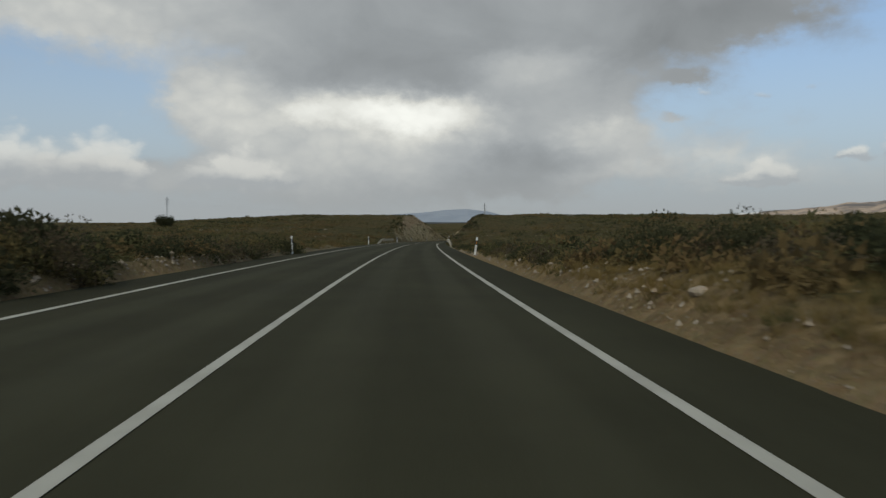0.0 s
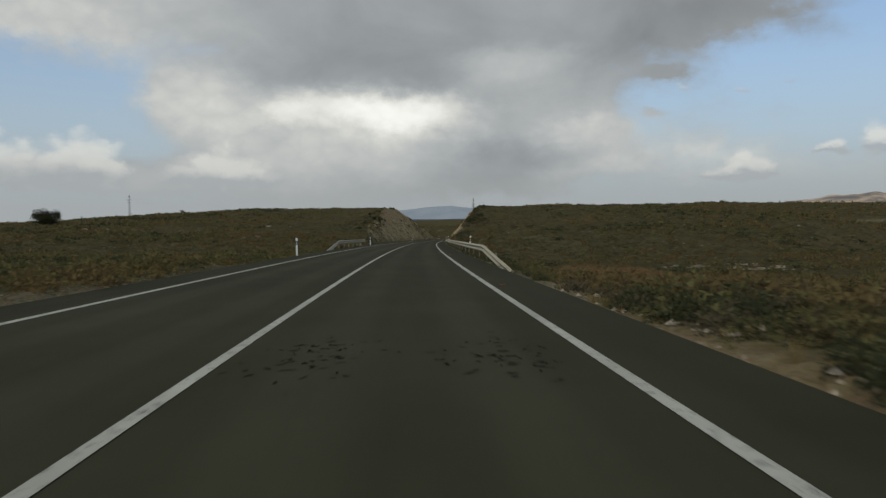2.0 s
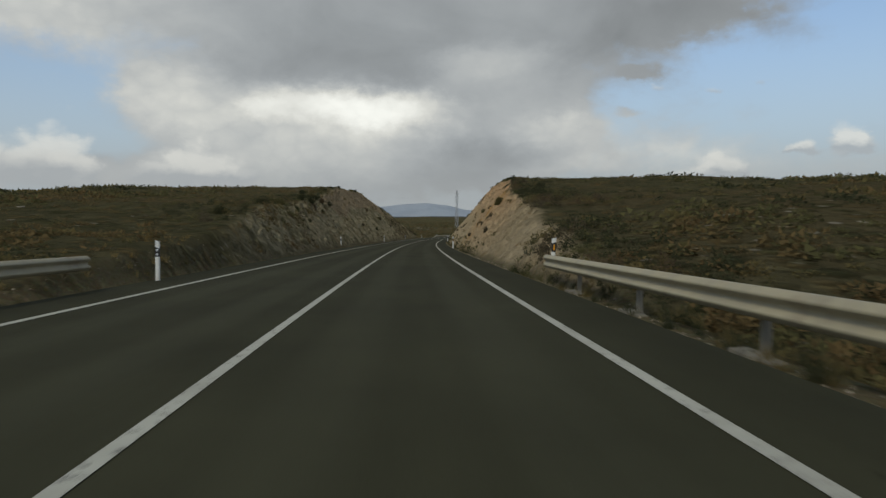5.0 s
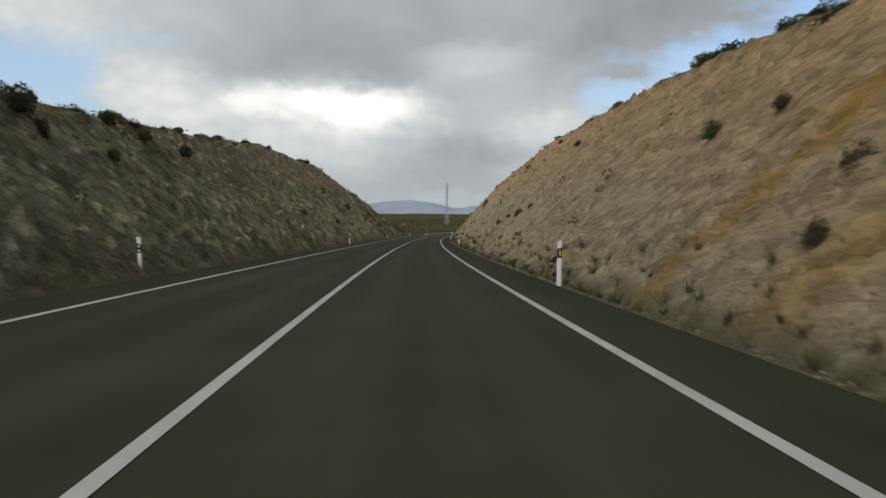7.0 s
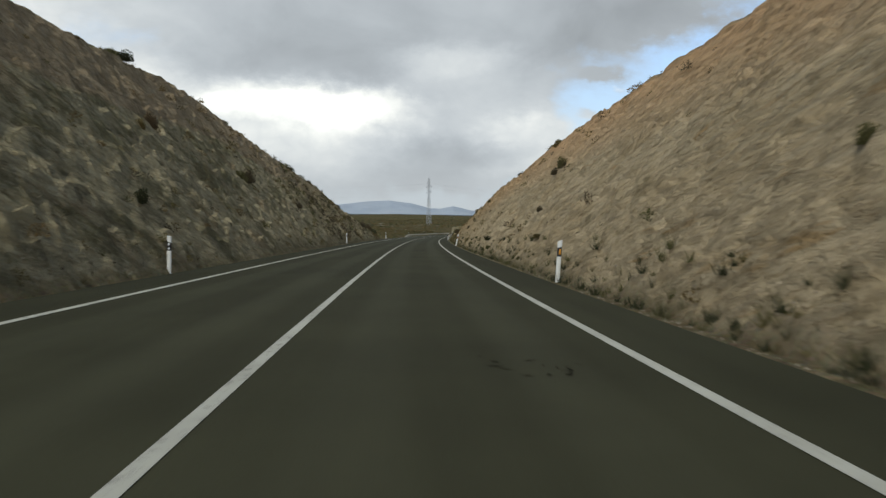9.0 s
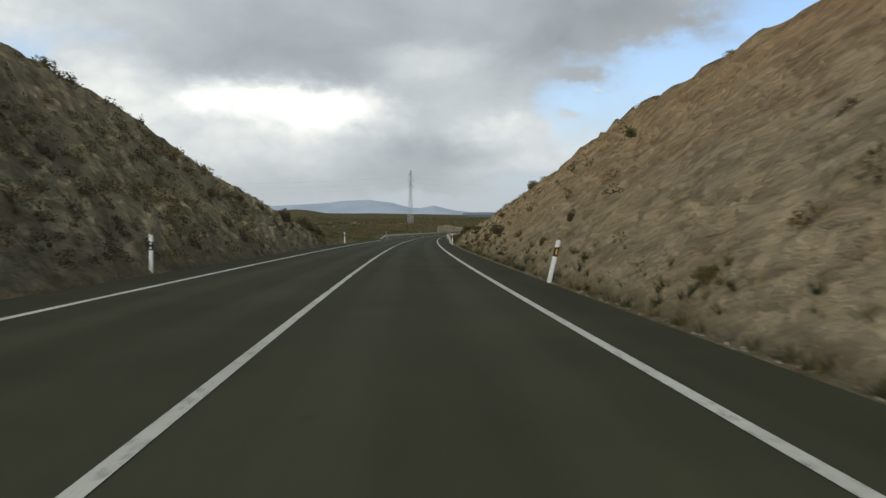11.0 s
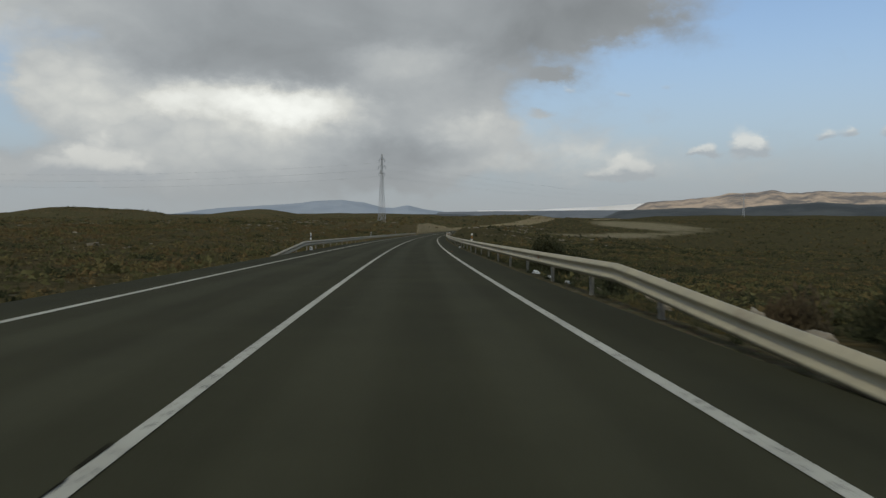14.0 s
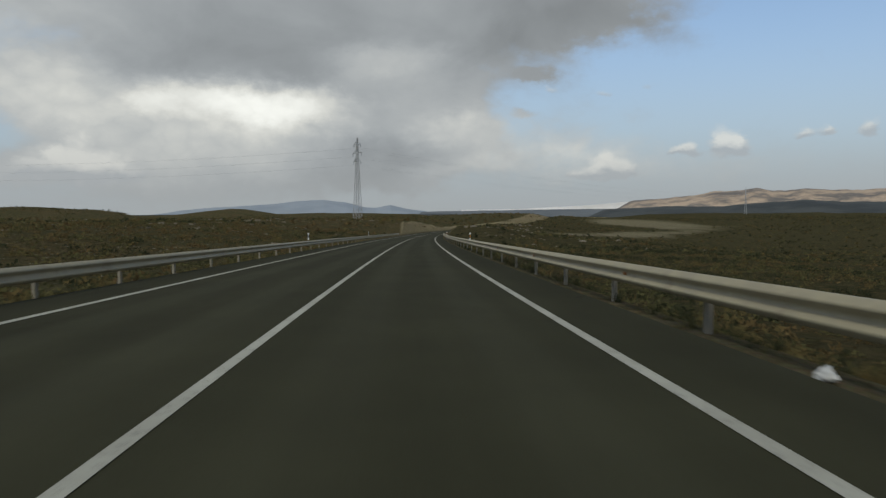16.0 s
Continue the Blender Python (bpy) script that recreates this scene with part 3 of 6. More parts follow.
def land(s, u):
    """Height of the ground above the road, then how far it is cut rock, topsoil and verge, at arrays s, u."""
    s, u = np.asarray(s, float), np.asarray(u, float)
    a = np.abs(u)
    i, f = smooth_interp(s, STATIONS, None)
    j, g = smooth_interp(np.clip(a, 6, 3500), OUT, None)
    h = np.zeros_like(a)
    for table, side in ((_tr, u >= 0), (_tl, u < 0)):
        v = (table[j, i] * (1 - f) + table[j, i + 1] * f) * (1 - g) + (table[j + 1, i] * (1 - f) + table[j + 1, i + 1] * f) * g
        h = np.where(side, v, h)
    x, y, z = on_line(s, u)
    far = np.clip((a - 20) / 200, 0, 1)
    h = h + fractal(x / 5.0, y / 5.0, 0.3 + 0 * x, 3) * 0.5 + wave(x, y, 31.0, 4) * (0.15 + 0.5 * far) + wave(x, y, 170.0, 5) * 1.6 * far
    h = h + wave(x, y, 700.0, 6) * np.where(u < 0, 1.2, 2.6) * np.clip((a - 150) / 600, 0, 1) * np.clip((s - 350) / 500, 0, 1)
    # a flat-topped hill and a round one beyond the second cutting
    h = h + mound(x, y, -122, 1075, 60, 120, 8.0, 4.0) + mound(x, y, -190, 1075, 80, 110, 3.0, 1.5) + mound(x, y, 8, 1425, 64, 110, 12.5, 1.2) + mound(x, y, 150, 1900, 260, 200, 9.0) + mound(x, y, 300, 985, 170, 120, 5.0)
    low = np.where(u >= 0, np.clip((66 - s) / 14, 0, 1), 0)
    toe = np.where(u >= 0, TOE_R - 0.4 * low, TOE_L)
    off = np.maximum(a - toe, 0)
    grow = np.clip(off / 0.5, 0, 1)
    # gullies down the faces, stepped ledges along the beds, blocks and lumps
    other = (u < 0) * 7.0
    bendy = fractal(s / 4.0, off / 4.0, 1.1 + other + 0 * s, 3)
    gully = np.abs(fractal(s / 2.6 + off * 0.10, off / 9.0, 1.7 + other + 0 * s, 4)) * 1.6 - 0.25
    q = (off + np.where(u < 0, 0.26, 0.25) * s) / 0.8 + 1.7 * bendy
    step = (q - np.floor(q)) ** 1.5 - 0.4
    q2 = (s - 0.5 * off) / 1.7 + 2.6 * fractal(s / 3.0, off / 3.0, 6.1 + other + 0 * s, 3)
    block = np.abs((q2 - np.floor(q2)) * 2 - 1) - 0.5
    broken = np.clip(0.5 + 2.4 * fractal(s / 6.0, off / 5.0, 3.3 + other + 0 * s, 2), 0.1, 1.0)
    dip = off + 0.27 * s
    lump = fractal(s / 3.6, dip / 1.3, 4.4 + other + 0 * s, 4)
    fine = -np.abs(fractal(s / 1.9, dip / 0.62, 8.4 + 0 * s, 3)) * 1.6 + 0.2
    seams = np.abs(fractal((s - 0.4 * off) / 4.0, (off + 0.26 * s) / 0.55, 2.2 + other + 0 * s, 3)) * 1.6 - 0.3
    rough_r = -gully * 0.3 + step * 0.6 * broken + block * 0.15 * broken + lump * 0.6 + fine * 0.5 - seams * 0.8
    rough_l = -gully * 0.1 + step * 0.55 * broken + block * 0.10 * broken + lump * 0.28 + fine * 0.4 - seams * 0.9
    up = off * (np.where(u >= 0, 1.18, 1.31) - 0.46 * low) + (1 - 0.7 * low) * grow * np.where(u > 0, rough_r, rough_l)
    down = -np.maximum(off - 0.3, 0) * 0.62 - 0.03
    nose = np.where(u < 0, np.clip((s - 152) / 12, 0.0, 1), 1.0)
    rock = nose * np.clip((h - up + 0.25) / 0.5, 0, 1) * np.clip(off / 0.2, 0, 1) * np.clip((h - 0.15) / 0.5, 0, 1)
    soft = 0.3
    k = np.clip(0.5 + (up - h) / (2 * soft), 0, 1)
    top = up * (1 - k) + h * k - soft * k * (1 - k)
    top = np.where(off <= 0, 0.0, top)
    out = np.maximum(top, down)
    upper = np.clip(1 - (h - top) / 4.2, 0, 1) ** 0.7 * rock * np.clip((h - np.where(u < 0, 4.4, 2.6)) / 2.0, 0.0, 1)
    verge = np.clip(1 - off / np.where(h > 1.2, 0.3, 0.9), 0, 1) * np.where(h > 1.2, 0.45, np.where(s > 68, 0.35, 1.0))
    return out, rock, upper, verge


def ground_at(s, u):
    """A point on the ground."""
    x, y, z = on_line(np.array([s]), np.array([u]))
    h = land(np.array([s]), np.array([u]))[0]
    return Vector((x[0], y[0], z[0] + h[0] - 0.04))


def road_at(s, u, up=0.0):
    x, y, z = on_line(np.array([s]), np.array([u]))
    return Vector((x[0], y[0], z[0] + up))


def heading(s):
    """Degrees for pose() that turn +y along the road."""
    return -math.degrees(float(np.interp(s, ALONG, HEAD)))


def fast_mesh(name, verts, faces, mats=(), attrs=None, smooth=False, mat_index=None):
    """A mesh from numpy arrays of corners and of equal-sided faces."""
    me = bpy.data.meshes.new(name)
    verts, faces = np.asarray(verts, np.float32), np.asarray(faces, np.int32)
    n, k = faces.shape
    me.vertices.add(len(verts))
    me.vertices.foreach_set("co", verts.ravel())
    me.loops.add(n * k)
    me.loops.foreach_set("vertex_index", faces.ravel())
    me.polygons.add(n)
    me.polygons.foreach_set("loop_start", np.arange(0, n * k, k, dtype=np.int32))
    for m in mats:
        me.materials.append(m)
    if mat_index is not None:
        me.polygons.foreach_set("material_index", np.asarray(mat_index, np.int32))
    for key, values in (attrs or {}).items():
        me.attributes.new(key, "FLOAT", "POINT").data.foreach_set("value", np.asarray(values, np.float32).ravel())
    me.update(calc_edges=True)
    me.polygons.foreach_set("use_smooth", np.full(n, smooth))
    me.validate()
    return me


def sheet(rows, cols):
    """Quads of a grid with that many rows and columns of corners."""
    i = np.arange(rows - 1)[:, None] * cols + np.arange(cols - 1)[None]
    i = i.ravel()
    return np.stack([i, i + 1, i + 1 + cols, i + cols], 1)


def bare(x, y):
    """Share of pale bare ground: one broad field and small outcrops."""
    ragged = 2.4 * fractal(x / 26.0, y / 40.0, 0 * x, 4)
    lobe = 1.4 - ((x - 322) / 42) ** 2 - ((y - 885) / 62) ** 2 + ragged
    along, across = (x - 240) * 0.77 + (y - 756) * 0.64, (x - 240) * 0.64 - (y - 756) * 0.77
    strip = 1.2 - (along / 115) ** 2 - (across / 13) ** 2 + ragged
    out = np.clip(np.maximum(lobe, strip), 0, 1) * 0.8
    for fx, fy, fr in ((62, 235, 6), (70, 150, 4), (-50, 470, 6), (-20, 560, 7), (-60, 610, 7), (-95, 540, 7), (-10, 700, 9)):
        out = np.maximum(out, np.clip(1.0 - ((x - fx) / fr) ** 2 - ((y - fy) / (fr * 1.3)) ** 2 + 2.6 * fractal(x / 4.0, y / 4.0, 0.5 + 0 * x, 3), 0, 1))
    return out


def soil_patch(s, u):
    """Share of bare orange soil in a patch below the right-hand slope."""
    return np.clip(1.2 - ((s - 104) / 15) ** 2 - ((u - 17) / 5.5) ** 2 + 1.8 * fractal(s / 5.0, u / 3.0, 0.2 + 0 * s, 3), 0, 1) * (u > 9)


# ---- ground ----
def spread(start, first, ratio, end):
    out, d = [start], first
    while out[-1] < end:
        out.append(out[-1] + d)
        d *= ratio
    return out


_back = [-v for v in spread(12, 3.0, 1.22, 380)][::-1]
GS = np.array(_back + list(np.arange(-9.0, 140.0, 0.7)) + list(np.arange(140.0, 345.0, 0.32)) + list(np.arange(345.0, 470.0, 0.8)) + spread(470, 0.9, 1.04, 4900))
_side = [0.0, 4.0, 4.55] + list(np.arange(4.8, 19.5, 0.25)) + spread(19.6, 0.5, 1.09, 3300)
GU = np.array([-v for v in _side[:0:-1]] + _side)
gs, gu = np.meshgrid(GS, GU, indexing="ij")
gh, grock, gupper, gverge = land(gs, gu)
gx, gy, gz = on_line(gs, gu)
# the sheet sinks under the carriageway, which lies on it
under = np.where((gu > EDGE_L + 0.1) & (gu < EDGE_R - 0.1), -0.10, -0.04)
pale = bare(gx, gy)
_sv = gs + 0.7 * gh
vein = np.maximum(np.exp(-((_sv - 185.75) / 0.4) ** 2), 0.7 * np.exp(-((_sv - 181.9) / 0.7) ** 2)) * (gu > 0)
soil = soil_patch(gs, gu)
ground = new("ground", fast_mesh("ground", np.stack([gx, gy, gz + gh + under], -1).reshape(-1, 3), sheet(len(GS), len(GU))[:, ::-1], [GROUND],
             {"rock": grock, "verge": gverge, "upper": gupper, "left": (gu < 0) * 1.0, "pale": pale, "vein": vein, "soil": soil, "tail": (gu > 0) * np.clip((gs - 268) / 36, 0, 1), "valley_shade": (gu > 0) * np.clip((gs - 345) / 25, 0, 1), "moss": (gu < 0) * np.clip((gs - 276) / 20, 0, 1), "bank": np.where(gu > 0, np.clip((66 - gs) / 12, 0, 1), np.clip((27 - gs) / 4, 0, 1) * np.clip((gs - 11) / 3, 0, 1))}, smooth=True))
_faces = sheet(len(GS), len(GU))
ground.data.polygons.foreach_set("use_smooth", grock.ravel()[_faces].mean(1) < 0.6)
tagged(ground, "dry Mediterranean scrubland with pale rock road cuttings", "ground", kind="structure")


def ribbon(name, s, u0, u1, lift, mat, cols=2, thick=0.0):
    """A strip of the carriageway between two offsets."""
    u = np.linspace(u0, u1, cols)
    a, b = np.meshgrid(s, u, indexing="ij")
    x, y, z = on_line(a, b)
    return fast_mesh(name, np.stack([x, y, z + lift], -1).reshape(-1, 3), sheet(len(s), cols)[:, ::-1], [mat], {"across": b, "along": a}, smooth=True)


RS = np.concatenate([np.arange(-60, 760, 2.0), np.arange(760, 1500, 10.0)])
road = tagged(new("road", ribbon("road", RS, EDGE_L, EDGE_R, 0.0, ASPHALT, 12)), "dark grey asphalt two-lane country road", "road", kind="structure")
for label, u, wide in (("solid white centre line painted on the asphalt", 0.012, 0.06), ("solid white edge line painted on the asphalt", 3.49, 0.062), ("solid white edge line painted on the asphalt", -3.59, 0.07)):
    line = new("road_marking", ribbon("road_marking", RS, u - wide, u + wide, 0.006, PAINT, 3))
    tagged(line, label, "road marking", kind="structure")


# black bitumen that has bled along the edge of the centre line
_r = np.random.RandomState(17)
_q = []
for s0 in np.arange(286.0, 352.0, 0.55):
    if _r.uniform() < 0.7:
        ln, wd, u0 = _r.uniform(0.12, 0.5), _r.uniform(0.01, 0.03), _r.choice((-0.05, -0.045, -0.036, 0.074)) + _r.uniform(-0.012, 0.012)
        ss = s0 + np.linspace(0, ln, 4)
        for a, b in zip(ss, ss[1:]):
            k = _r.uniform(0.4, 1.0, 2) * wd
            x, y, z = on_line(np.array([a, a, b, b]), u0 + np.array([-k[0], k[0], k[1], -k[1]]))
            _q.append(np.stack([x, y, z + 0.0105], -1))
_q = np.array(_q)
TAR = make_plain("bitumen", (0.026, 0.0245, 0.0175), 0.95, vary=0.3, scale=20.0, spec=0.0)
seam = new("road_repair", fast_mesh("road_repair", _q.reshape(-1, 3), np.arange(len(_q) * 4).reshape(-1, 4), [TAR]))
tagged(seam, "black ragged bitumen along the worn centre line", "road repair", kind="structure")


# drips of paint beside the worn edge line
_q = []
for s0, s1 in ((70.0, 104.0), (296.0, 346.0)):
    for s2 in np.arange(s0, s1, 0.34):
        if _r.uniform() < 0.72:
            ln, wd, u0 = _r.uniform(0.03, 0.11), _r.uniform(0.008, 0.02), 3.49 - 0.075 + _r.uniform(-0.015, 0.008)
            k = _r.uniform(0.5, 1.0, 4) * wd
            x, y, z = on_line(s2 + np.array([-ln, -ln * 0.6, ln, ln * 0.5]), u0 + np.array([-k[0], k[1], k[2], -k[3]]))
            _q.append(np.stack([x, y, z + 0.0065], -1))
_q = np.array(_q)
drips = new("road_marking", fast_mesh("road_marking", _q.reshape(-1, 3), np.arange(len(_q) * 4).reshape(-1, 4), [PAINT]))
tagged(drips, "ragged drips of white paint beside the edge line", "road marking", kind="structure")


# ragged cracks and bitumen blots in the lanes
_q = []
for s0, u0, many, long_ in ((56.4, 0.85, 26, 1.6), (57.4, 0.95, 12, 0.8), (56.6, 2.6, 34, 1.5), (230.0, 2.5, 8, 0.6), (168.6, 2.4, 8, 0.4), (317.8, 1.12, 7, 2.6), (398.6, 2.46, 5, 0.2), (111.6, 2.57, 5, 0.2)):
    for _ in range(many * 2):
        s1, u1 = s0 + _r.normal() * long_ * 0.5, u0 + _r.normal() * (0.08 if many == 7 else 0.26)
        ln, wd, turn = _r.uniform(0.02, 0.09), _r.uniform(0.006, 0.018), _r.uniform(-1.5, 1.5)
        c, d = math.cos(turn), math.sin(turn)
        a = np.array([(-ln, -wd), (-ln * 0.2, -wd * 1.7), (ln, wd * 0.3), (-ln * 0.1, wd * 1.5)])
        x, y, z = on_line(s1 + a[:, 0] * c - a[:, 1] * d, u1 + a[:, 0] * d + a[:, 1] * c)
        _q.append(np.stack([x, y, z + 0.004 + 0.0015 * _r.uniform()], -1)[::-1])
_q = np.array(_q)
blots = new("road_repair", fast_mesh("road_repair", _q.reshape(-1, 3), np.arange(len(_q) * 4).reshape(-1, 4), [TAR]))
tagged(blots, "dark ragged cracks and bitumen blots in the lanes", "road repair", kind="structure")


# ---- parts and plants ----
def part(name, me, parent, label=""):
    """Links a mesh as one part under a thing."""
    ob = new(name, me)
    ob.parent = parent
    if label:
        tagged(ob, label)
    return ob


def from_bm(name, bm, mat, smooth=False):
    me = bpy.data.meshes.new(name)
    bm.to_mesh(me)
    bm.free()
    me.materials.append(mat)
    if smooth:
        me.polygons.foreach_set("use_smooth", np.full(len(me.polygons), True))
    return me


def leaf_cloud(rng, count, size, clumps=7, flat=0.75, spiky=0.0, dome=True):
    """Corners of many small pointed leaves gathered in uneven clumps over a dome of radius 1, standing on z = 0."""
    c = rng.normal(size=(clumps, 3))
    if dome:
        c[:, 2] = np.abs(c[:, 2])
    c /= np.linalg.norm(c, axis=1)[:, None]
    c *= rng.uniform(0.15, 0.55, (clumps, 1))
    r = rng.uniform(0.40, 0.62, clumps)
    pick = rng.randint(0, clumps, count)
    d = rng.normal(size=(count, 3))
    d /= np.linalg.norm(d, axis=1)[:, None]
    p = c[pick] + d * (r[pick] * rng.uniform(0.55, 1.0, count) ** 0.5)[:, None]
    p[:, 2] = (np.abs(p[:, 2]) if dome else p[:, 2]) * flat
    out = d + rng.normal(size=(count, 3)) * 0.7 + (0, 0, spiky)
    out /= np.linalg.norm(out, axis=1)[:, None]
    side = np.cross(out, rng.normal(size=(count, 3)))
    side /= np.linalg.norm(side, axis=1)[:, None] + 1e-9
    ln = size * rng.uniform(0.6, 1.5, (count, 1))
    wd = ln * rng.uniform(0.28, 0.5, (count, 1))
    return np.stack([p - side * wd, p + side * wd, p + out * ln], 1)


def grass_cloud(rng, count, spread_r=0.6):
    """Blades that fan out of one tuft."""
    base = rng.normal(size=(count, 3)) * (0.22 * spread_r)
    base[:, 2] = 0
    lean = rng.normal(size=(count, 3)) * 0.33
    lean[:, 2] = 1
    lean /= np.linalg.norm(lean, axis=1)[:, None]
    ln = rng.uniform(0.5, 1.1, (count, 1))
    side = np.cross(lean, rng.normal(size=(count, 3)))
    side /= np.linalg.norm(side, axis=1)[:, None]
    wd = 0.025
    tip = base + lean * ln + lean * (1, 1, 0) * 0.4
    return np.stack([base - side * wd, base + side * wd, tip], 1)


def quads_mesh(name, quads, mats, index=None):
    n, k = quads.shape[:2]
    return fast_mesh(name, quads.reshape(-1, 3), np.arange(n * k).reshape(n, k), mats, mat_index=index)


def stems_mesh(name, rng, count, radius, height, mat, thick=0.03):
    """Bent tapering stems that spread from one foot."""
    bm = bmesh.new()
    for _ in range(count):
        a, lean = rng.uniform(0, 6.283), rng.uniform(0.15, 0.8)
        d = Vector((math.cos(a) * lean * radius, math.sin(a) * lean * radius, height * rng.uniform(0.6, 0.95)))
        mid = d * 0.5 + Vector((rng.uniform(-.1, .1), rng.uniform(-.1, .1), 0.1)) * radius
        rings = []
        for p, r in ((Vector((0, 0, -0.12)), thick), (mid, thick * 0.65), (d, thick * 0.25)):
            rings.append([bm.verts.new(p + Vector((math.cos(k * 2.094) * r, math.sin(k * 2.094) * r, 0))) for k in range(3)])
        for lo, hi in zip(rings, rings[1:]):
            for k in range(3):
                bm.faces.new((lo[k], lo[(k + 1) % 3], hi[(k + 1) % 3], hi[k]))
    return from_bm(name, bm, mat)


rng = np.random.RandomState(21)


def scatter(name, label, category, places, sizes, templates, mats, pick_mat):
    """Many plants joined into one mesh; templates are arrays of leaf corners."""
    allq, idx = [], []
    turn = rng.uniform(0, 6.283, len(places))
    kinds = rng.randint(0, len(templates), len(places))
    for k, tmpl in enumerate(templates):
        sel = np.where(kinds == k)[0]
        if not len(sel):
            continue
        c, s_ = np.cos(turn[sel]), np.sin(turn[sel])
        t = tmpl.reshape(-1, 3)
        x = t[None, :, 0] * c[:, None] - t[None, :, 1] * s_[:, None]
        y = t[None, :, 0] * s_[:, None] + t[None, :, 1] * c[:, None]
        z = np.repeat(t[None, :, 2], len(sel), 0)
        q = np.stack([x, y, z], -1) * sizes[sel][:, None, :] + places[sel][:, None, :]
        allq.append(q.reshape(-1, tmpl.shape[1], 3))
        idx.append(np.repeat(pick_mat[sel], len(tmpl)))
    ob = new(name, quads_mesh(name, np.concatenate(allq), mats, np.concatenate(idx)))
    return tagged(ob, label, category, kind="stuff")


def drop(s, u, sink=0.03):
    """Places on the ground for arrays s, u, with the cut-rock share there."""
    x, y, z = on_line(s, u)
    h, rock, upper, verge = land(s, u)
    return np.stack([x, y, z + h - 0.04 - sink], -1), rock, verge


# scrub on both sides, thinner on cut rock; finer near the road, coarser far off
def scrub_band(name, count, s0, s1, u0, u1, size, leaves, leaf, power=1.0, seed=5, flat=0.75, ramp=True, label="low olive and brown heath scrub over the hillside"):
    global rng
    rng = np.random.RandomState(seed)
    s = rng.uniform(s0, s1, count)
    a = u0 + (u1 - u0) * rng.uniform(0, 1, count) ** power
    u = a * np.where(rng.uniform(size=count) < 0.5, -1, 1)
    p, rock, verge = drop(s, u)
    patchy = fractal(p[:, 0] / 9.0, p[:, 1] / 9.0, 0 * s, 3) + 0.5
    valley = ((u > 7) & (s > 345)) * 1.0
    keep = ((rock < 0.15) | ((s < 132) & ~((u > 0) & (s < 64))) | (s > 338)) & (rng.uniform(size=count) < np.clip(patchy * 2.6 - 0.35, 0.3, 1.0)) & (a > np.where(u < 0, 5.45, np.where(s < 64, 5.15, 5.75))) & (bare(p[:, 0], p[:, 1]) < 0.35) & (soil_patch(s, u) < 0.35)
    p, a = p[keep], a[keep]
    n = len(p)
    w = size * rng.uniform(0.55, 1.5, n) * (np.clip(0.45 + (a - 5.5) / 6.0, 0.4, 1.0) if ramp else 1.0)
    tmpl = [leaf_cloud(rng, leaves, leaf, 5, flat) for _ in range(7)]
    tone = fractal(p[:, 0] / 13.0, p[:, 1] / 13.0, 2.5 + 0 * w, 2) + rng.normal(size=n) * 0.12
    # more dark plants in the valley, which deepens its painted cloud shade
    tone = tone - 0.10 * valley[keep]
    mat = np.where(tone > 0.09, 2, np.where(tone < -0.17, 1, 0))
    return scatter(name, label, "scrub", p, np.stack([w, w, w * rng.uniform(0.55, 1.05, n)], -1), tmpl, [SCRUB, DARK_LEAF, RUST_LEAF], mat)


scrub_band("scrub", 10500, -15, 150, 5.8, 48, 0.62, 46, 0.20, 1.0, 5)
scrub_band("scrub", 1500, -8, 135, 5.45, 9.5, 0.66, 150, 0.13, 1.0, 12, ramp=False, label="dense olive scrub beside the verge")
scrub_band("scrub", 3600, 140, 345, 8, 24, 0.42, 80, 0.13, 1.0, 6, 0.55)
scrub_band("scrub", 9000, 140, 345, 23, 66, 0.66, 22, 0.28, 1.1, 10, 0.52)
scrub_band("scrub", 15000, 330, 560, 5.8, 66, 0.62, 28, 0.25, 1.1, 7)
scrub_band("scrub", 34000, -10, 620, 40, 230, 0.78, 11, 0.38, 1.1, 8, 0.5)
scrub_band("scrub", 20000, 540, 1300, 6, 420, 1.3, 13, 0.40, 1.1, 9, 0.45)


def thicket(count, side, s0, s1, inner, outer, size, seed, label, leaves=230, leaf=0.105):
    """Dense dark shrubs that begin sharply at the top of a low bank."""
    global rng
    rng = np.random.RandomState(seed)
    s = rng.uniform(s0, s1, count)
    a = inner(s) + (outer - inner(s)) * rng.uniform(0, 1, count) ** 1.4 + fractal(s / 1.6, 0 * s, 0 * s, 3) * 0.7
    p, rock, verge = drop(s, a * side, 0.06)
    w = size * rng.uniform(0.5, 1.3, count)
    tmpl = [leaf_cloud(rng, leaves, leaf, 5, 1.0, 0.3) for _ in range(6)]
    tone = fractal(p[:, 0] / 5.0, p[:, 1] / 5.0, 4.5 + 0 * w, 2) + rng.normal(size=count) * 0.14
    mat = np.where(tone > 0.12, 2, np.where(tone < 0.02, 1, 0))
    return scatter("scrub", label, "scrub", p, np.stack([w, w, w * rng.uniform(0.7, 1.25, count)], -1), tmpl, [SCRUB, DARK_LEAF, TWIG], mat)


